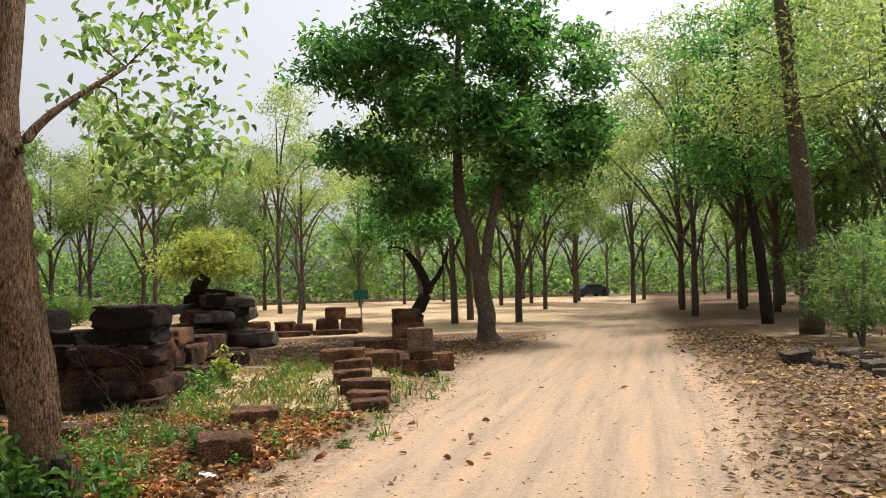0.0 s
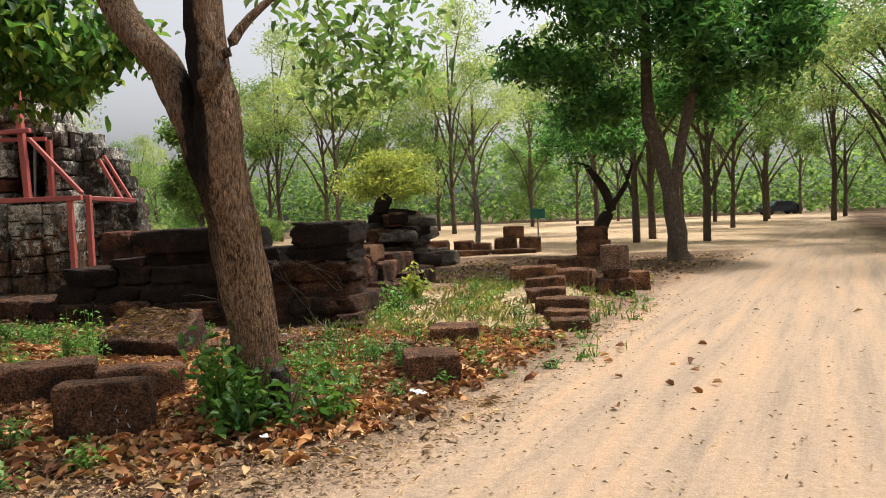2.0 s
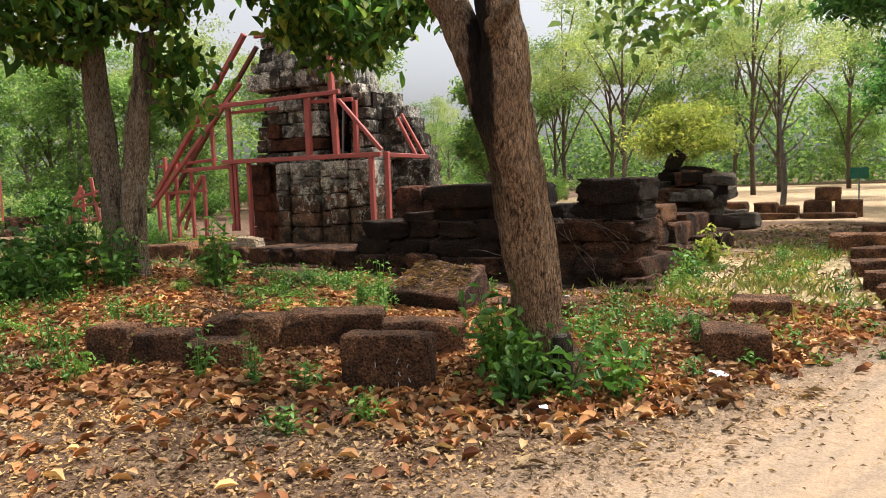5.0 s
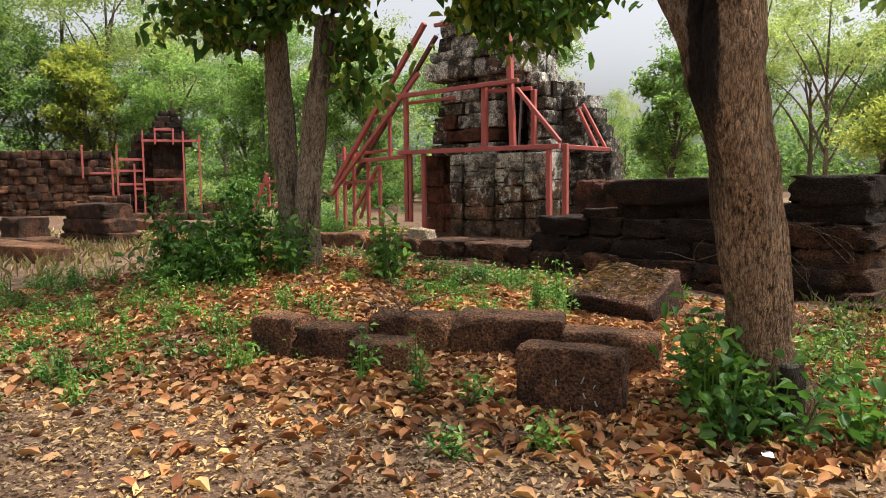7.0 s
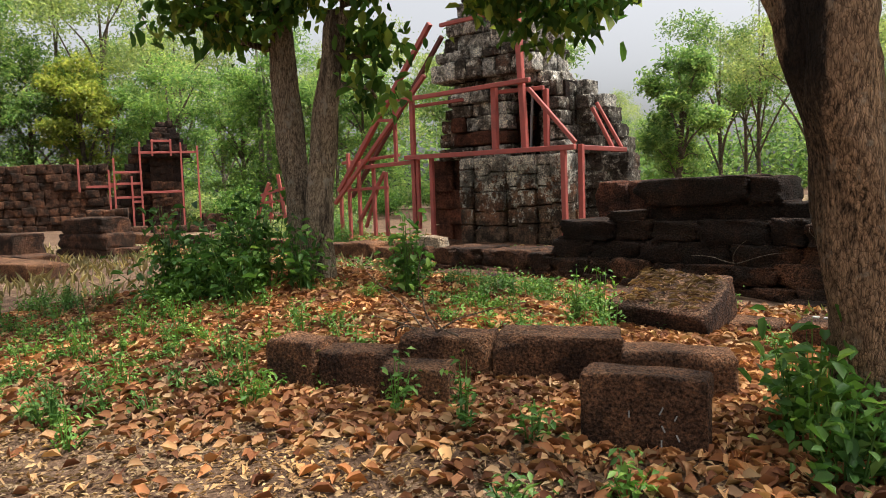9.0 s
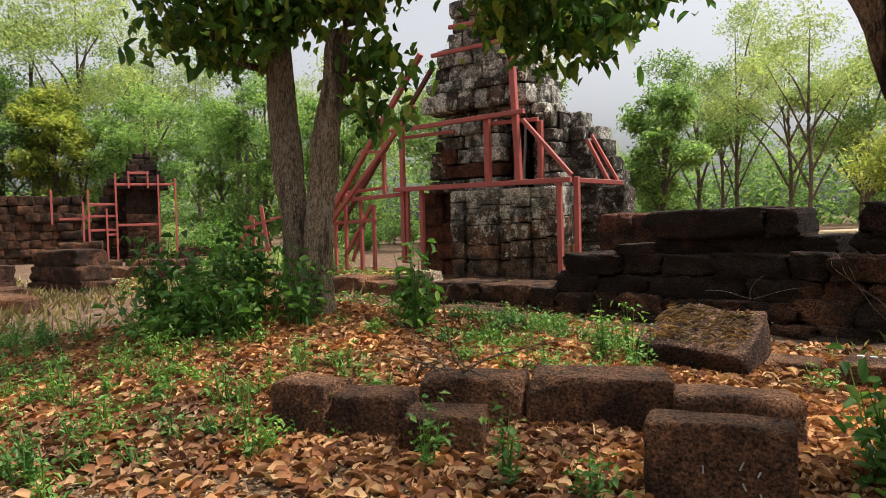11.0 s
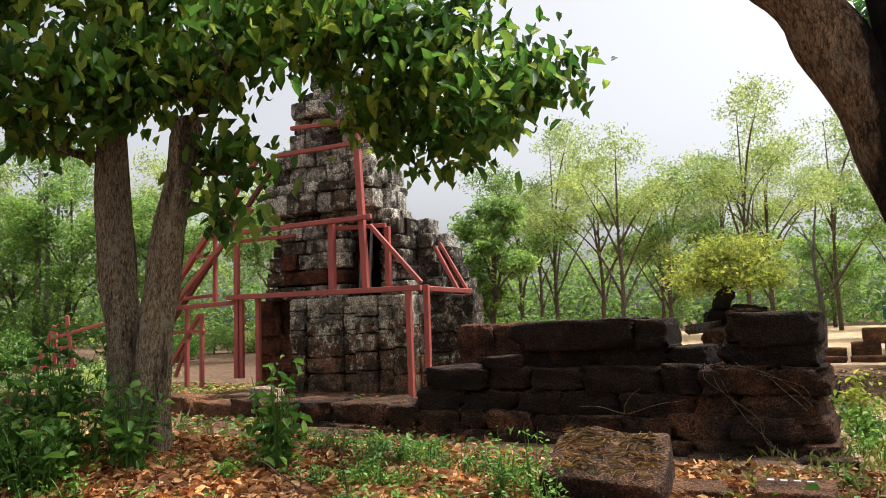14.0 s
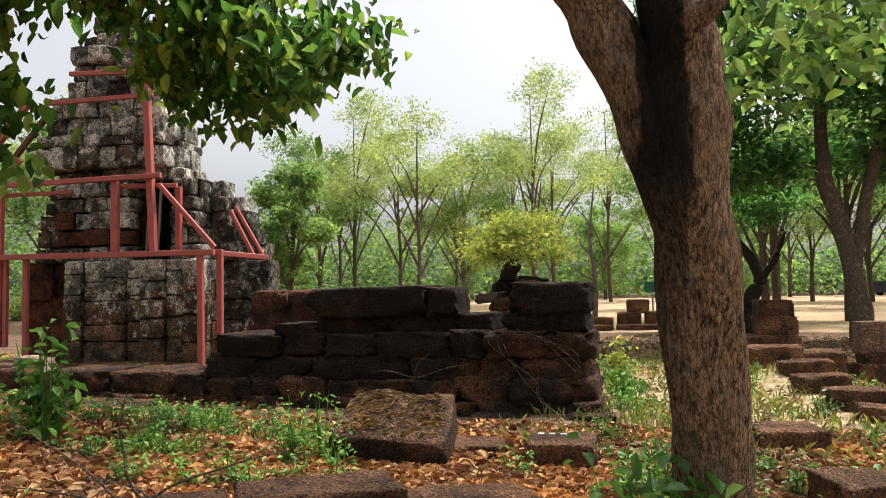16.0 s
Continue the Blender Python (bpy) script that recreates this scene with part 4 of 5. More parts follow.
# ---- trees ----
make_tree("tree", (-2.19, 5.57, 0.0), [
    [(0.05, 0.02, -0.02, 0.3), (0.02, 0.0, 0.18, 0.225), (-0.02, -0.06, 0.4, 0.19), (-0.05, -0.13, 0.8, 0.178), (-0.09, -0.26, 1.5, 0.175), (-0.12, -0.36, 2.0, 0.17), (-0.12, -0.38, 2.4, 0.155), (-0.18, -0.38, 2.95, 0.14), (-0.1, -0.3, 4.4, 0.10), (0.2, 0.0, 6.2, 0.05)],
    [(-0.13, -0.3, 1.6, 0.10), (-0.26, -0.36, 2.08, 0.13), (-0.39, -0.37, 2.45, 0.125), (-0.54, -0.37, 2.78, 0.12), (-0.82, -0.36, 3.12, 0.11), (-1.3, -0.2, 4.2, 0.07), (-1.6, -0.1, 5.6, 0.03)],
    [(-0.2, -0.42, 2.35, 0.05), (-0.12, -0.55, 2.52, 0.05), (0.0, -0.58, 2.62, 0.045), (0.2, -0.45, 3.0, 0.03), (0.6, 0.0, 3.5, 0.015)]],
    [(-0.2, 0.2, 6.2, 2.2, 2.2, 1.3, 14), (0.6, 0.5, 3.5, 0.75, 0.75, 0.9, 26), (0.55, 0.9, 2.75, 0.4, 0.4, 0.45, 7), (-1.2, 0.3, 4.4, 0.8, 0.8, 0.6, 12)],
    LEAF_MID, BARK_RED, "leaning forked tree with rough reddish brown bark", 11, 0.11, 30, 0.22, sides=18, lump=0.3, leaf_kw=dict(oval=True, width=0.45, droop=0.4, flat=0.4))
make_tree("tree", (-8.1, 6.25, 0.3), [
    [(0.15, 0, 0, 0.26), (0.1, 0, 0.5, 0.2), (0.0, 0.0, 1.1, 0.16), (-0.15, 0, 1.9, 0.145), (-0.25, 0, 3.0, 0.13), (-0.3, 0.1, 4.4, 0.09), (-0.2, 0.2, 6.5, 0.04)],
    [(0.25, 0.05, 0, 0.2), (0.25, 0.05, 0.9, 0.16), (0.3, 0.1, 1.6, 0.14), (0.42, 0.15, 2.4, 0.13), (0.55, 0.3, 3.2, 0.10), (1.2, 0.9, 3.9, 0.07), (2.2, 1.8, 4.0, 0.03)]],
    [(-0.4, 0, 6.9, 2.9, 2.6, 1.5, 90), (0.1, -0.1, 4.7, 1.9, 1.6, 0.9, 72), (2.3, 1.85, 3.35, 1.0, 0.8, 0.6, 44), (1.1, 0.9, 4.05, 1.0, 0.85, 0.5, 30), (1.9, 1.6, 4.0, 0.9, 0.7, 0.5, 18), (-0.35, -0.6, 3.2, 0.65, 0.6, 0.5, 26), (0.65, 0.55, 2.55, 0.25, 0.25, 0.4, 7), (-0.7, -0.9, 4.1, 0.5, 0.5, 0.5, 12), (0.3, 0, 3.5, 0.95, 0.85, 0.4, 24)],
    LEAF_BROAD, BARK_TWIN, "twin trunked broadleaf tree with big drooping leaves", 12, 0.165, 36, 0.2, branch_r=0.045, sides=16, leaf_kw=dict(oval=True, width=0.5, droop=0.7, flat=0.5))
make_tree("tree", (2.6, 22.0, 0), [
    [(0.05, 0, 0, 0.36), (0, 0, 0.4, 0.28), (-0.1, 0, 1.5, 0.24), (-0.4, 0, 3.0, 0.2), (-0.7, 0, 4.2, 0.18), (-0.7, 0, 7, 0.12), (-0.5, 0, 11, 0.05)], [(-0.1, 0, 1.8, 0.16), (0.15, 0, 3.2, 0.15), (0.6, 0, 5, 0.12), (1.4, 0, 8, 0.06)]],
    [(-0.9, 0, 9.8, 3.2, 3.0, 2.6, 70), (-3.4, -0.4, 8.2, 2.0, 1.8, 1.3, 26), (2.3, 0.3, 8.4, 1.9, 1.9, 1.5, 26), (-1.0, -1.2, 6.4, 2.3, 1.8, 1.1, 34), (1.6, -0.6, 5.6, 1.8, 1.6, 1.0, 26), (3.0, 0.4, 6.3, 1.2, 1.2, 0.8, 10), (-3.6, 0.2, 5.6, 1.4, 1.4, 0.9, 16), (-2.2, 0.8, 4.5, 1.5, 1.3, 0.7, 16), (0.9, 1.2, 4.6, 1.5, 1.3, 0.6, 14), (-0.4, 0.5, 12.2, 1.8, 1.8, 0.8, 16)],
    LEAF_DEEP, BARK_GREY, "tall shade tree with dense dark green leaves", 13, 0.26, 105, 0.36)
make_tree("tree", (13.0, 26.4, 0), [
    [(0, 0, 0, 0.24), (-0.1, 0, 2, 0.2), (-0.4, 0, 4.5, 0.16), (-0.8, 0, 8, 0.1), (-0.6, 0, 11, 0.04)]],
    [(-0.8, 0, 5.8, 2.8, 2.6, 1.1, 50), (-0.3, 0, 9.8, 3.0, 2.8, 2.0, 44), (-1.6, 0, 7.8, 2.0, 1.8, 0.8, 20)], LEAF_DEEP, BARK_DARK, "slim roadside tree with layered green crown", 14, 0.22, 70, 0.5)
make_tree("tree", (11.8, 21.0, 0), [[(0, 0, 0, 0.3), (0, 0, 3, 0.26), (-0.3, 0, 8, 0.22), (-0.5, 0, 14, 0.14), (-0.4, 0, 17, 0.06)]],
          [(-0.4, 0, 13, 3.0, 3.0, 3.0, 36), (0.3, 0, 8, 2.6, 2.4, 1.8, 34), (-1.4, 0.4, 6.4, 1.6, 1.6, 0.9, 16)], LEAF_LIGHT, BARK_GREY, "tall grey trunked tree with a thin light crown", 15, 0.2, 60, 0.6)

# light crowned trees round the clearing: a few shapes, repeated
shapes = []
KINDS = [(LEAF_LIGHT, 14, 4.6, "slender tree with airy light green crown"), (LEAF_MID, 11, 3.8, "small tree with green crown at the clearing"), (LEAF_LIGHT, 16, 4.6, "tall slender tree with airy pale crown"),
         (LEAF_MID, 14, 4.2, "tall tree with green crown behind the clearing"), (LEAF_YELLOW, 8.5, 1.7, "young tree with yellow green leaves"), (LEAF_BRIGHT, 8, 1.55, "dense fresh green tree behind the ruins"), (LEAF_BRIGHT, 10, 3.0, "bushy bright green tree behind the shrine")]
for k, (mat, h, w, text) in enumerate(KINDS):
    rk = np.random.default_rng(100 + k)
    bushy = k in (4, 5, 6)
    stems = [[(0, 0, 0, 0.17), (0.1, 0, h * 0.25, 0.13), (0.0, 0.1, h * 0.5, 0.09), (0.1, 0, h * 0.95, 0.03)]]
    blobs = []
    for a in range(7):
        ang, z0 = a * 2.4 + rk.uniform(0, 0.8), h * (0.16 + 0.06 * a)
        r, top = w * rk.uniform(0.5, 1.0), z0 + h * rk.uniform(0.25, 0.42)
        tip = (math.cos(ang) * r, math.sin(ang) * r, min(top, h))
        stems.append([(0.05, 0, z0, 0.085), (tip[0] * 0.4 + rk.normal(0, 0.2), tip[1] * 0.4 + rk.normal(0, 0.2), z0 + (tip[2] - z0) * 0.55, 0.06), (*tip, 0.02)])
        blobs.append((*tip, w * 0.42, w * 0.42, h * 0.08, 13))
    blobs.append((0, 0, h * 0.9, w * 0.55, w * 0.55, h * 0.1, 14))
    if bushy:
        blobs += [(0, 0, h * 0.55, w, w, h * 0.42, int(10 + 12 * w)), (0, 0, h * 0.25, w * 0.9, w * 0.9, h * 0.2, int(8 + 5 * w))]
    shapes.append(make_tree("tree", (0, 0, 0), stems, blobs, mat, BARK_FAR, text, 200 + k, 0.24, 70, 0.15 + 0.07 * w, "trees round the clearing", sides=6, branch_r=0.05))
spots = [(-21.4, 50.9, 2), (-20.2, 57, 0), (-24.5, 52, 1), (-9.6, 55, 2), (-9.0, 62, 0), (-13, 66, 3), (-15.5, 46, 0), (-5, 70, 2), (-1, 73, 3), (0.6, 48.3, 1), (2.1, 33, 1), (3.0, 36, 1), (4.9, 32.7, 1), (7, 60, 3), (10, 64, 0), (13, 60, 1), (14.5, 66, 2),
         (20.8, 67.8, 1), (18, 50, 0), (25.3, 59.8, 3), (22, 44, 1), (-29, 44, 3), (-33, 52, 2), (-30, 36, 0), (-36, 40, 3), (-26, 30, 1), (-40, 34, 0), (-45, 30, 3), (-47, 24, 2), (-50, 18, 0), (-46, 19, 2), (-48, 12, 3), (-52, 8, 0), (-47, 13, 3),
         (-55, 14, 2), (-56, 26, 3), (-17, 62, 3), (3, 80, 2), (12, 84, 3), (22, 86, 2), (31, 80, 3), (34, 66, 1), (30, 52, 2), (27, 38, 3), (-28, 64, 3), (-38, 62, 2), (-46, 50, 3), (-52, 40, 2), (-60, 6, 3), (-60, 34, 0), (22, 22, 0), (15, 41, 0), (8.6, 48, 1), (16.8, 57, 3), (-43.4, 16.8, 4), (-17.3, 32.5, 5), (-40, 20, 6), (-43, 26, 6), (-38, 26, 6), (-46, 15, 6), (-50, 22, 6), (-36, 30, 6), (-45, 9, 6), (-41, 5, 6), (-48, 2, 6), (-24, 44, 6), (26, 30, 6), (17.5, 39, 3), (12.8, 33, 2), (22, 33, 0), (20, 34, 6), (17.5, 35, 0), (19.5, 29, 2), (23, 37, 2), (26, 27, 2), (19, 42, 2), (24, 48, 6), (-14, 52, 1), (-6, 84, 6), (6, 74, 6), (-20, 78, 6)]
for i, (x, y, k) in enumerate(spots):
    bearing = math.degrees(math.atan2(-1.1 - x, y - 1.5))
    s = random.uniform(0.85, 1.15) * (0.58 if 28.0 < bearing < 39 and k != 5 else 0.94 if x < -28 else 1.0)
    m = pose(x, y, -0.03, 0, 0, random.uniform(0, 360)) @ Matrix.Scale(s, 4)
    t = copy_thing(shapes[k], m)
    t.matrix_world = m
for t in shapes:
    t.location = (60 + 8 * shapes.index(t), 95, 0)

# far woods
rng = np.random.default_rng(77)
pts = []
for i in range(1500):
    a = radians(rng.uniform(-52, 100))
    d = rng.uniform(92, 120)
    c = np.array([-math.sin(a) * d, math.cos(a) * d, 0])
    top = 9 + 3 * math.sin(a * 9) + rng.uniform(-2, 2)
    p = c + rng.normal(0, 1, (44, 3)) * np.array([2.2, 2.2, 0])
    p[:, 2] = rng.uniform(0.2, top, 44)
    pts.append(p)
woods = leaf_object("far_woods", np.concatenate(pts), 0.75, LEAF_MID, rng, None, width=0.7)
tagged(woods, "dense green woods closing the distance", "woods", "", "stuff")

# undergrowth behind the ruins
rb = random.Random(9)
bushes = [make_tree("bush", (70 + 4 * k, 90, 0), [[(0, 0, 0, 0.05), (0.1, 0.1, 0.8, 0.03), (0.2, 0, 1.5, 0.01)]], [(0, 0, 0.9, 1.3, 1.3, 0.85, 40)], (LEAF_MID, LEAF_SHRUB, LEAF_LIGHT)[k], BARK_DARK, "leafy bush in the undergrowth behind the ruins", 330 + k, 0.2, 42, 0.3, "undergrowth bushes", kind_cat="bush") for k in range(3)]
for i in range(92):
    a, d = radians(rb.uniform(26, 84)), rb.uniform(37, 60)
    if i > 44:
        a, d = radians(rb.uniform(22, 50)), rb.uniform(36, 54)
    size = rb.uniform(0.5, 1.1)
    if i > 69:
        a, d, size = radians(rb.uniform(50, 60)), rb.uniform(17, 26), rb.uniform(0.3, 0.55)
    m = pose(-2 - math.sin(a) * d, 1.5 + math.cos(a) * d, 0.0, 0, 0, rb.uniform(0, 360)) @ Matrix.Scale(size, 4)
    copy_thing(bushes[i % 3], m).matrix_world = m
make_tree("tree", (0.45, 25.8, 0), [[(0, 0, 0, 0.26), (0.1, 0, 0.9, 0.22), (0.45, 0, 1.5, 0.19), (0.3, 0.1, 2.1, 0.15), (-0.3, 0.1, 3.0, 0.08)], [(0.4, 0, 1.5, 0.12), (0.9, 0, 2.2, 0.09), (1.2, 0.1, 3.0, 0.04)]],
          [(-0.6, 0, 3.9, 1.6, 1.4, 0.9, 30), (0.9, 0, 3.8, 1.2, 1.1, 0.8, 16)], LEAF_DEEP, BARK_DARK, "small tree with a crooked dark trunk and low crown", 61, 0.2, 70, 0.3, branch_r=0.04)
sapling = empty("bare_tree", pose(-4.1, 29.4, 0), "pale slender half bare tree at the edge of the clearing", "tree")
bv, bf = [], []
tube_into(bv, bf, smooth_path([Vector((0, 0, 0)), Vector((0.05, 0, 1.6)), Vector((-0.1, 0, 3.2)), Vector((0.1, 0, 5.2))], 5), list(np.linspace(0.12, 0.02, 16)), 8, 0.2)
for k, (z0, dx, dz) in enumerate(((1.7, -1.1, 1.0), (2.1, 1.0, 1.2), (2.6, -0.8, 1.1), (3.0, 0.8, 0.9), (3.6, -0.5, 1.0), (1.9, 0.6, 0.5))):
    tube_into(bv, bf, smooth_path([Vector((0, 0, z0)), Vector((dx * 0.5, 0.1 * k - 0.2, z0 + dz * 0.35)), Vector((dx, 0.1, z0 + dz))], 4), list(np.linspace(0.045, 0.008, 9)), 5)
obj("trunk", bv, bf, BARK_PALE, sapling, "", True)
pole_pair = empty("bare_tree", pose(-39.4, 25.3, 0), "pair of pale dead tree trunks before the woods", "tree")
for k, (dx, h) in enumerate(((-0.3, 11), (0.35, 9.5))):
    bv, bf = [], []
    tube_into(bv, bf, smooth_path([Vector((dx, 0, 0)), Vector((dx * 1.3, 0.1, h * 0.5)), Vector((dx * 0.8, 0, h))], 5), list(np.linspace(0.2, 0.05, 11)), 8, 0.3)
    obj("trunk", bv, bf, BARK_PALE, pole_pair, "", True)
ladder = empty("scaffold", pose(-18.2, 12.1, 0.05, 0, 0, 40), "small red timber frame standing behind the tree", "scaffold")
for a, b in [((-0.6, 0, 0), (0.1, 0, 1.7)), ((0.6, 0, 0), (0.35, 0, 1.9)), ((0.0, 0.4, 0), (0.0, 0.4, 1.6))]:
    beam("post", ladder, a, b, 0.08, 0.08)
for a, b in [((-0.3, 0, 0.8), (0.55, 0, 0.85)), ((-0.1, 0, 1.4), (1.2, 0, 1.75)), ((-0.1, 0.05, 1.2), (0.5, 0.05, 1.25))]:
    beam("rail", ladder, a, b, 0.07, 0.07)

# ---- shrubs by the track ----
for i, (x, y, h, w) in enumerate([(10.9, 17.0, 2.6, 1.2), (12.2, 15.6, 3.4, 1.5), (12.0, 19.4, 2.8, 1.3), (13.6, 18.0, 4.2, 1.8), (13.9, 22.0, 3.2, 1.6), (11.0, 13.6, 1.8, 0.9)]):
    make_tree("shrub", (x, y, 0), [[(0, 0, 0, 0.05), (0.1, 0, h * 0.5, 0.035), (0.2, 0.1, h * 0.95, 0.01)], [(0, 0, 0, 0.04), (-0.3, 0.1, h * 0.5, 0.03), (-0.5, 0, h * 0.85, 0.01)]],
              [(0, 0, h * 0.55, w, w, h * 0.48, 40)], LEAF_MID, BARK_PALE, "tangled leafy roadside shrub", 300 + i, 0.13, 55, 0.22, "roadside shrubs", kind_cat="bush")
for i in range(34):
    x, y = random.uniform(7.4, 10.5), random.uniform(11.2, 14.6)
    s = random.uniform(0.2, 0.6)
    tagged(block("rock", GREY_ROCK, x, y, zat(x, y) - 0.05, s, s * 0.8, s * 0.5, random.uniform(0, 180), random.uniform(-10, 10), random.uniform(-10, 10), None, False, 0.1), "grey rock in a rubble heap beside the track", "rock", "rubble heap")

# ---- undergrowth ----
for i, (x, y, h, w, c) in enumerate([(-2.4, 5.2, 0.68, 0.35, 130), (-2.05, 5.3, 0.45, 0.4, 120), (-1.7, 5.6, 0.4, 0.4, 90), (-2.6, 5.5, 0.55, 0.3, 80), (-2.2, 5.0, 0.5, 0.3, 90)]):
    weed(x, y, h, w * 0.8, int(c * 1.4), LEAF_SHRUB, 0.09, 400 + i, "dark green shrub at the foot of the tree", "shrub", 9, "")
for i, (x, y, h, w, c) in enumerate([(-8.2, 5.35, 0.8, 0.55, 300), (-8.45, 5.3, 0.75, 0.4, 180), (-7.95, 5.7, 1.0, 0.4, 240), (-8.75, 5.05, 1.0, 0.2, 230), (-7.55, 5.85, 0.7, 0.35, 160), (-8.3, 5.75, 1.1, 0.35, 190), (-6.6, 6.45, 0.8, 0.22, 220), (-8.5, 4.95, 0.4, 0.6, 200), (-7.75, 5.25, 0.55, 0.3, 160), (-8.6, 5.2, 0.5, 0.3, 140)]):
    weed(x, y, h, w, c, LEAF_SHRUB, 0.1, 420 + i, "bushy green undergrowth round the twin trunked tree", "shrub", 22, "")
weed(-2.85, 13.3, 0.6, 0.3, 220, LEAF_YELLOW, 0.1, 455, "bright yellow green seedling beside the laterite wall", "shrub", 10, "")
weed(-2.7, 11.6, 0.4, 0.35, 160, LEAF_WEED, 0.09, 456, "bright green plant beside the laterite wall", "shrub", 9, "")
rw = random.Random(5)
for i in range(90):
    x, y = rw.uniform(-7.3, -4.3), rw.uniform(5.9, 8.6)
    weed(x, y, rw.uniform(0.12, 0.3), 0.16, 70, LEAF_WEED, 0.045, 500 + i)
for i in range(170):
    x, y = rw.uniform(-11.5, -5.3), rw.uniform(2.3, 5.4)
    weed(x, y, rw.uniform(0.12, 0.34), 0.17, 72, LEAF_WEED, 0.045, 2600 + i)
for i, (x, y, h) in enumerate([(-4.0, 4.45, 0.38), (-4.45, 4.35, 0.42), (-5.4, 3.95, 0.25), (-3.55, 4.5, 0.25), (-2.9, 4.35, 0.2), (-4.75, 7.0, 0.55), (-4.9, 6.9, 0.5), (-3.2, 3.9, 0.15), (-3.4, 7.3, 0.2), (-2.6, 6.9, 0.3)]):
    weed(x, y, h, 0.14, 90, LEAF_WEED, 0.055, 700 + i)
for i in range(90):
    x, y = rw.uniform(-3.0, 1.2), rw.uniform(7.2, 15.5)
    if x < road_center(y) - 2.0:
        weed(x, y, rw.uniform(0.1, 0.26), 0.18, 30, LEAF_WEED, 0.06, 800 + i)


for i in range(26):
    x, y = rw.uniform(-2.6, -1.0), rw.uniform(6.0, 7.9)
    weed(x, y, rw.uniform(0.12, 0.3), 0.16, 60, LEAF_WEED, 0.05, 950 + i)


def scatter(n, box, seed, weight, thin=0.02):
    r = np.random.default_rng(seed)
    x, y = r.uniform(box[0], box[1], n), r.uniform(box[2], box[3], n)
    keep = r.random(n) < weight(x, y)
    x, y = x[keep], y[keep]
    return np.stack([x, y, zmany(x, y) + thin + r.uniform(0, 0.02, len(x))], 1)


def off_road(x, y):
    return np.clip(1.1 - 1.6 * road_side(x, y), 0.002, 1)


rl = np.random.default_rng(900)
litter_pts = scatter(105000, (-11, 1.5, 2.2, 9.6), 901, lambda x, y: np.clip(1.0 - 2.6 * road_side(x, y), 0.002, 1) * np.clip(0.03 + 1.1 * np.exp(-((y - 5.4 - 0.4 * (x + 4)) / np.where(y < 5.4 + 0.4 * (x + 4), 1.0, 2.6)) ** 2), 0, 1), 0.012)
tagged(leaf_object("leaf_litter", litter_pts, 0.1, LEAF_DRY, rl, None, True, width=0.52, fold=0.24, droop=0.0, flat=0.3), "brown fallen leaves covering the ground", "leaf litter", "", "stuff")
litter2 = scatter(30000, (-3.5, 10, 4, 24), 902, lambda x, y: off_road(x, y) * np.where(x < road_center(y), 0.35, 1.0), 0.012)
tagged(leaf_object("leaf_litter", litter2, 0.11, LEAF_LITTER_PALE, rl, None, width=0.6, droop=0.0, flat=0.22), "pale dry leaves along the edges of the track", "leaf litter", "", "stuff")
grass_pts = scatter(13000, (-4, 1.5, 8.2, 22), 903, lambda x, y: np.clip(bell(x, y, -1.6, 12.5, 2.2, 5) * (1 - road_side(x, y)) * (0.5 + 0.9 * np.sin(x * 2.1 + np.sin(y * 1.3) * 2) * np.sin(y * 1.7 + x)), 0, 1), 0.04)
tagged(leaf_object("grass", grass_pts, 0.16, GRASS_GREEN, rl, None, width=0.09, droop=-1.1, flat=0.3), "thin green and yellow grass", "grass", "", "stuff")
dry_pts = scatter(5000, (-24, -9, 3, 11), 904, lambda x, y: 0.6 * bell(x, y, -17, 6.5, 6, 3), 0.06)
tagged(leaf_object("dry_grass", dry_pts, 0.3, GRASS_DRY, rl, None, width=0.06, droop=-1.1, flat=0.3), "dry straw coloured grass", "grass", "", "stuff")
fine_pts = scatter(70000, (-9, 3, 0.3, 6.5), 906, lambda x, y: np.clip(1.0 - 1.25 * road_side(x, y), 0.02, 1), 0.006)
tagged(leaf_object("leaf_litter", fine_pts, 0.042, LEAF_LITTER_PALE, rl, None, width=0.45, droop=0.0, flat=0.25), "small broken dry leaves beside the track", "leaf litter", "", "stuff")
cover = scatter(14000, (-22, -6.5, 8.2, 17), 907, lambda x, y: np.clip(0.75 - 0.3 * np.sin(x * 1.3) * np.sin(y * 1.9), 0, 1), 0.03)
tagged(leaf_object("ground_cover", cover[::2], 0.13, LEAF_WEED, rl, None, width=0.4, droop=-0.3, flat=0.4), "low green plants round the ruins", "plants", "", "stuff")
tagged(leaf_object("leaf_litter", cover[1::2], 0.11, LEAF_DRY, rl, None, True, width=0.5, droop=0.0, flat=0.3), "brown leaves round the foot of the ruins", "leaf litter", "", "stuff")
twig_pts = scatter(34000, (-4, 6, 1, 14), 905, lambda x, y: np.clip(0.15 + 0.6 * (1 - np.abs(road_side(x, y) - 0.35) * 2), 0.03, 1), 0.004)
tagged(leaf_object("twigs", twig_pts, 0.038, LEAF_LITTER_PALE, rl, None, width=0.35, droop=0.0, flat=0.1), "small twigs and chips on the track", "twigs", "", "stuff")
bag_bm = bmesh.new()
bmesh.ops.create_icosphere(bag_bm, subdivisions=3, radius=0.09)
for v in bag_bm.verts:
    v.co = Vector((v.co.x * 1.1, v.co.y * 0.8, v.co.z * 0.5)) * (1 + 0.5 * noise.noise(v.co * 22))
bag = part("plastic_bag", bag_bm, PLASTIC_WHITE)
bag.location = (-1.27, 6.4, 0.08)
tagged(bag, "crumpled white plastic bag on the leaves", "litter")

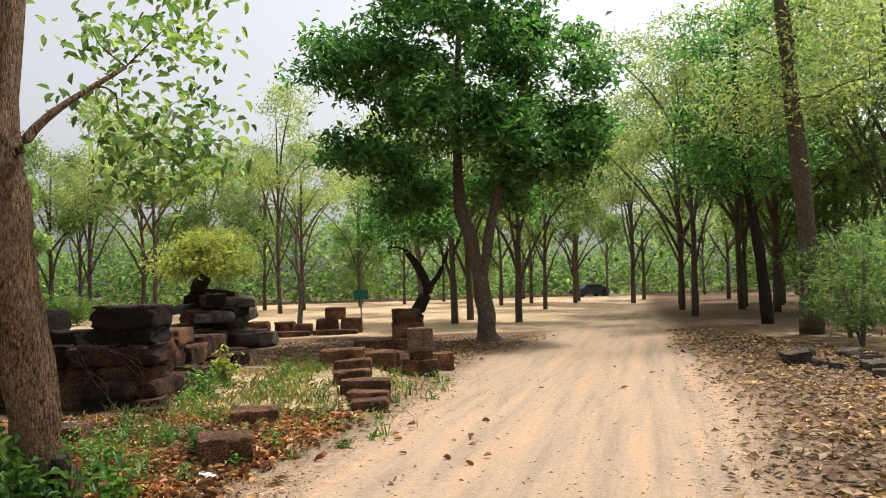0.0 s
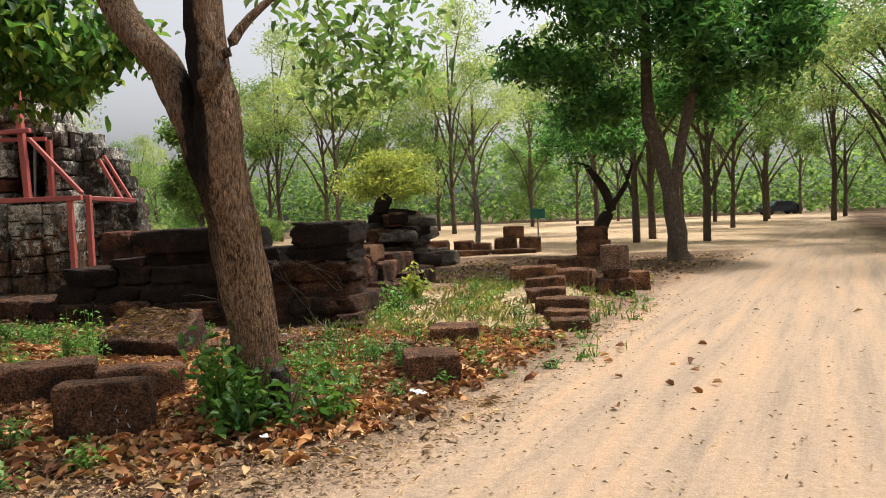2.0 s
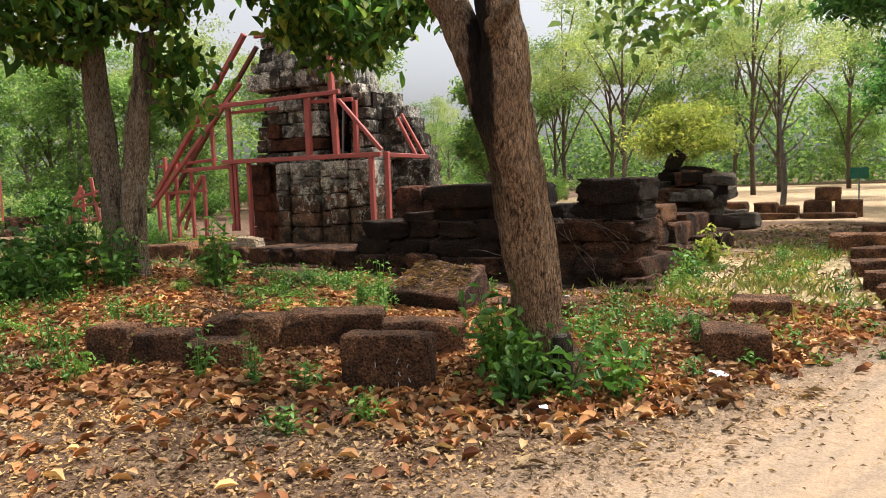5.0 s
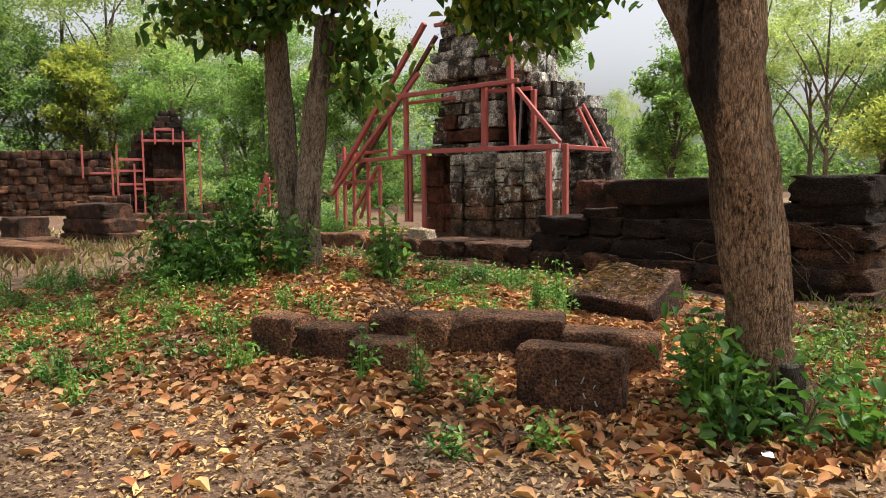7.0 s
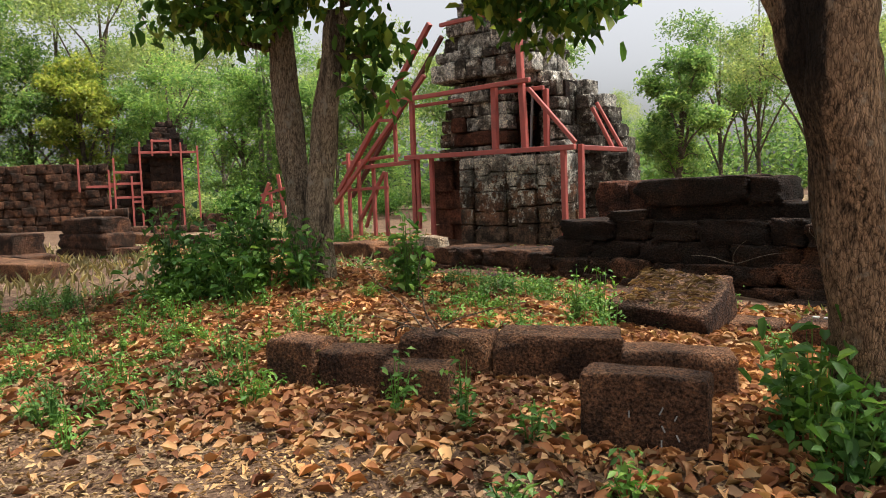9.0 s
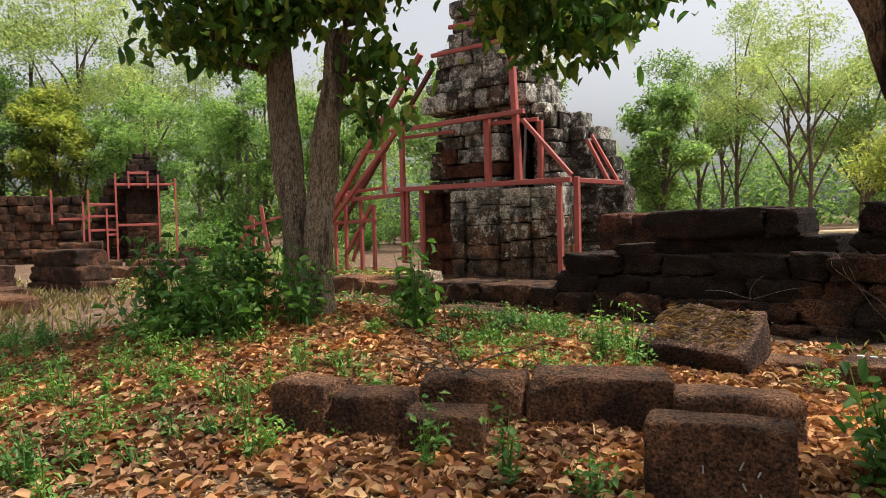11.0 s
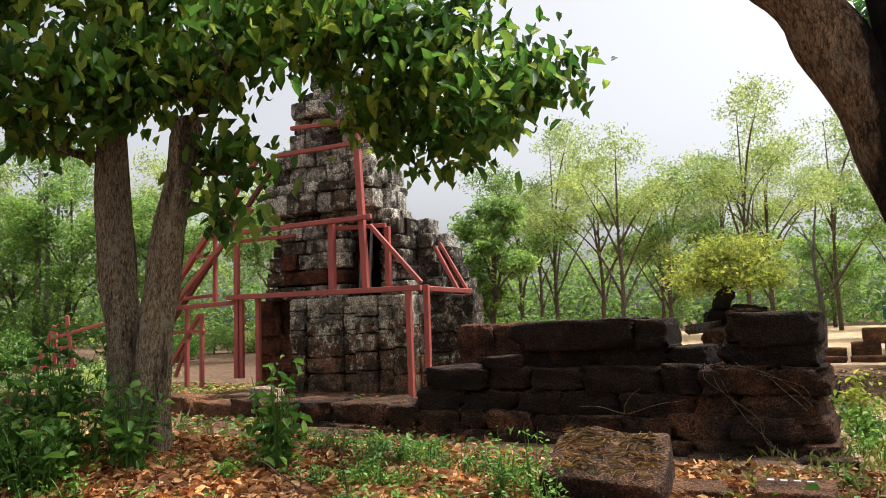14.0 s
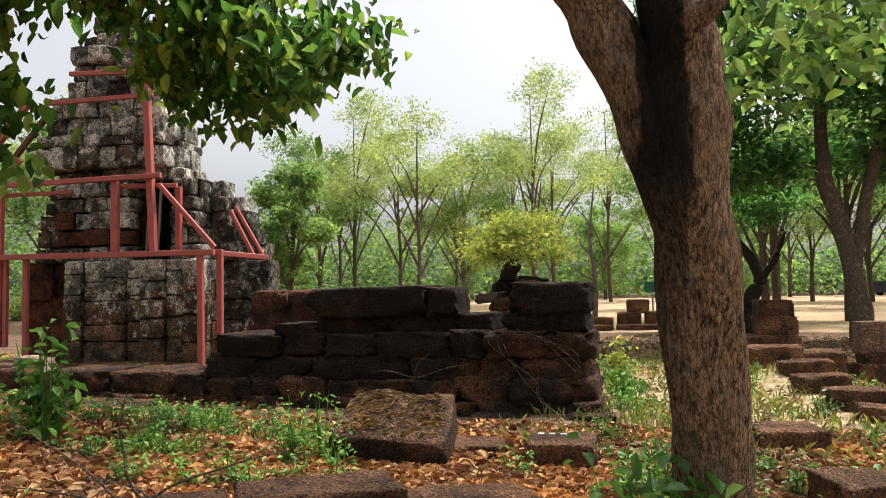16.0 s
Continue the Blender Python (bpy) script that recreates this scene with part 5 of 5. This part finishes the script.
# ---- far things on the clearing ----
sign = empty("sign_board", pose(-2.03, 33.6, 0, 0, 0, 4), "small green notice board on a thin post", "sign")
beam("post", sign, (0, 0, 0), (0, 0, 1.3), 0.06, 0.06, GREY_POLE)
beam("board", sign, (-0.3, -0.04, 1.42), (0.3, -0.04, 1.42), 0.04, 0.42, SIGN_GREEN)


def car(x, y, rz, paint):
    """A parked car with its body, cabin glass and wheels."""
    c = empty("car", pose(x, y, 0, 0, 0, rz), "dark car parked at the far side of the clearing", "car")
    bm = bmesh.new()
    side = [(-2.1, 0.35), (-2.1, 0.8), (-1.95, 0.95), (-1.2, 1.0), (-0.6, 1.45), (1.1, 1.45), (1.75, 1.0), (2.1, 0.9), (2.15, 0.35)]
    for v in (-0.85, 0.85):
        ring_v = [bm.verts.new((px, v * (0.82 if pz > 1.2 else 1.0), pz)) for px, pz in side]
        bm.faces.new(ring_v if v < 0 else ring_v[::-1])
    bm.verts.ensure_lookup_table()
    k = len(side)
    for i in range(k):
        bm.faces.new((bm.verts[i], bm.verts[k + i], bm.verts[k + (i + 1) % k], bm.verts[(i + 1) % k]))
    part("body", bm, paint, c)
    for v in (-0.8, 0.8):
        bm = bmesh.new()
        bmesh.ops.create_cube(bm, size=1.0, matrix=Matrix.Translation((0.1, v, 1.18)) @ Matrix.Diagonal((1.7, 0.12, 0.34, 1)))
        part("window", bm, GLASS_DARK, c)
        for u in (-1.35, 1.35):
            bm = bmesh.new()
            bmesh.ops.create_cone(bm, segments=16, radius1=0.33, radius2=0.33, depth=0.22, cap_ends=True, matrix=Matrix.Translation((u, v, 0.33)) @ Matrix.Rotation(math.pi / 2, 4, 'X'))
            part("wheel", bm, RUBBER, c)
    return c


car(20.0, 86.5, 15, CAR_DARK)


def dry_branch(name, starts, mat, label, seed, reach=0.7, r=0.012):
    """A bundle of thin bare twigs, each a part."""
    rr = random.Random(seed)
    thing = empty(name, pose(*starts[0]), label, "branch")
    for st in starts:
        p0 = Vector(st) - Vector(starts[0])
        pts = [p0]
        step = Vector((rr.uniform(-1, 1), rr.uniform(-0.4, 0.2), rr.uniform(0.1, 0.6))).normalized() * reach / 4
        for k in range(4):
            step = step + Vector((rr.uniform(-1, 1), rr.uniform(-0.5, 0.5), rr.uniform(-0.7, 0.3))) * reach * 0.09
            pts.append(pts[-1] + step)
        bv, bf = [], []
        path = smooth_path(pts, 4)
        tube_into(bv, bf, path, list(np.linspace(r, r * 0.3, len(path))), 5)
        obj("twig", bv, bf, mat, thing, "", True)
    return thing


dry_branch("dry_branch", [(-4.95, 5.0, 0.52), (-4.9, 5.02, 0.53), (-4.8, 5.05, 0.52), (-4.75, 5.0, 0.54), (-5.0, 4.85, 0.5), (-4.6, 5.05, 0.52), (-5.1, 5.0, 0.52)], BARK_GREY, "thin bare branches lying over the kerb blocks", 3, 0.6, 0.008)
dry_branch("dry_vine", [(-5.0, 10.2, 0.5), (-4.98, 10.2, 0.5), (-5.02, 10.2, 0.5)], BARK_GREY, "bare dead sapling against the black wall", 4, 0.45, 0.008)


def vine(points, seed):
    rr = random.Random(seed)
    thing = empty("dry_vine", pose(*points[0]), "dry creeper hanging down the laterite wall", "vine")
    for k in range(3):
        bv, bf = [], []
        path = smooth_path([Vector(q) - Vector(points[0]) + Vector((rr.uniform(-0.1, 0.1), -0.02 * k, rr.uniform(-0.03, 0.03))) for q in points], 4)
        tube_into(bv, bf, path, [0.004] * len(path), 4)
        obj("strand", bv, bf, BARK_GREY, thing, "", True)


vine([(-4.1, 10.3, 1.02), (-4.05, 10.2, 0.9), (-3.9, 10.18, 0.7), (-3.7, 10.16, 0.5), (-3.5, 10.1, 0.3), (-3.3, 9.8, 0.12)], 1)
vine([(-3.95, 10.3, 1.02), (-3.6, 10.22, 0.98), (-3.3, 10.2, 0.8), (-3.2, 10.2, 0.6)], 2)


# cut stub beside the leaning tree, and scraps by the track
stub = empty("tree_stump", pose(-2.03, 5.42, 0.0), "short cut stump with a pale sawn top beside the tree", "stump")
sv, sf = [], []
tube_into(sv, sf, smooth_path([Vector((0.02, 0, 0)), Vector((0, 0.01, 0.25)), Vector((-0.02, 0, 0.5))], 4), list(np.linspace(0.085, 0.06, 9)), 12, 0.3)
obj("bark", sv, sf, BARK_DARK, stub, "", True)
cut_bm = bmesh.new()
bmesh.ops.create_cone(cut_bm, segments=14, radius1=0.052, radius2=0.046, depth=0.02, cap_ends=True, matrix=Matrix.Translation((-0.02, 0, 0.508)))
part("cut_face", cut_bm, BARK_PALE, stub, "pale sawn wood")


def scrap(x, y, s, label):
    bm = bmesh.new()
    bmesh.ops.create_grid(bm, x_segments=6, y_segments=6, size=s)
    for v in bm.verts:
        v.co.z = noise.noise(v.co * 30 + Vector((x, y, 0))) * s * 0.5
    bmesh.ops.solidify(bm, geom=bm.faces[:], thickness=0.003)
    ob = part("plastic_scrap", bm, PLASTIC_WHITE)
    ob.matrix_world = pose(x, y, zat(x, y) + 0.045, 8, 5, 30)
    tagged(ob, label, "litter")


scrap(-1.98, 4.98, 0.028, "crumpled scrap of pale plastic among leaves")
scrap(-1.45, 7.05, 0.024, "small white scrap on a laterite block")
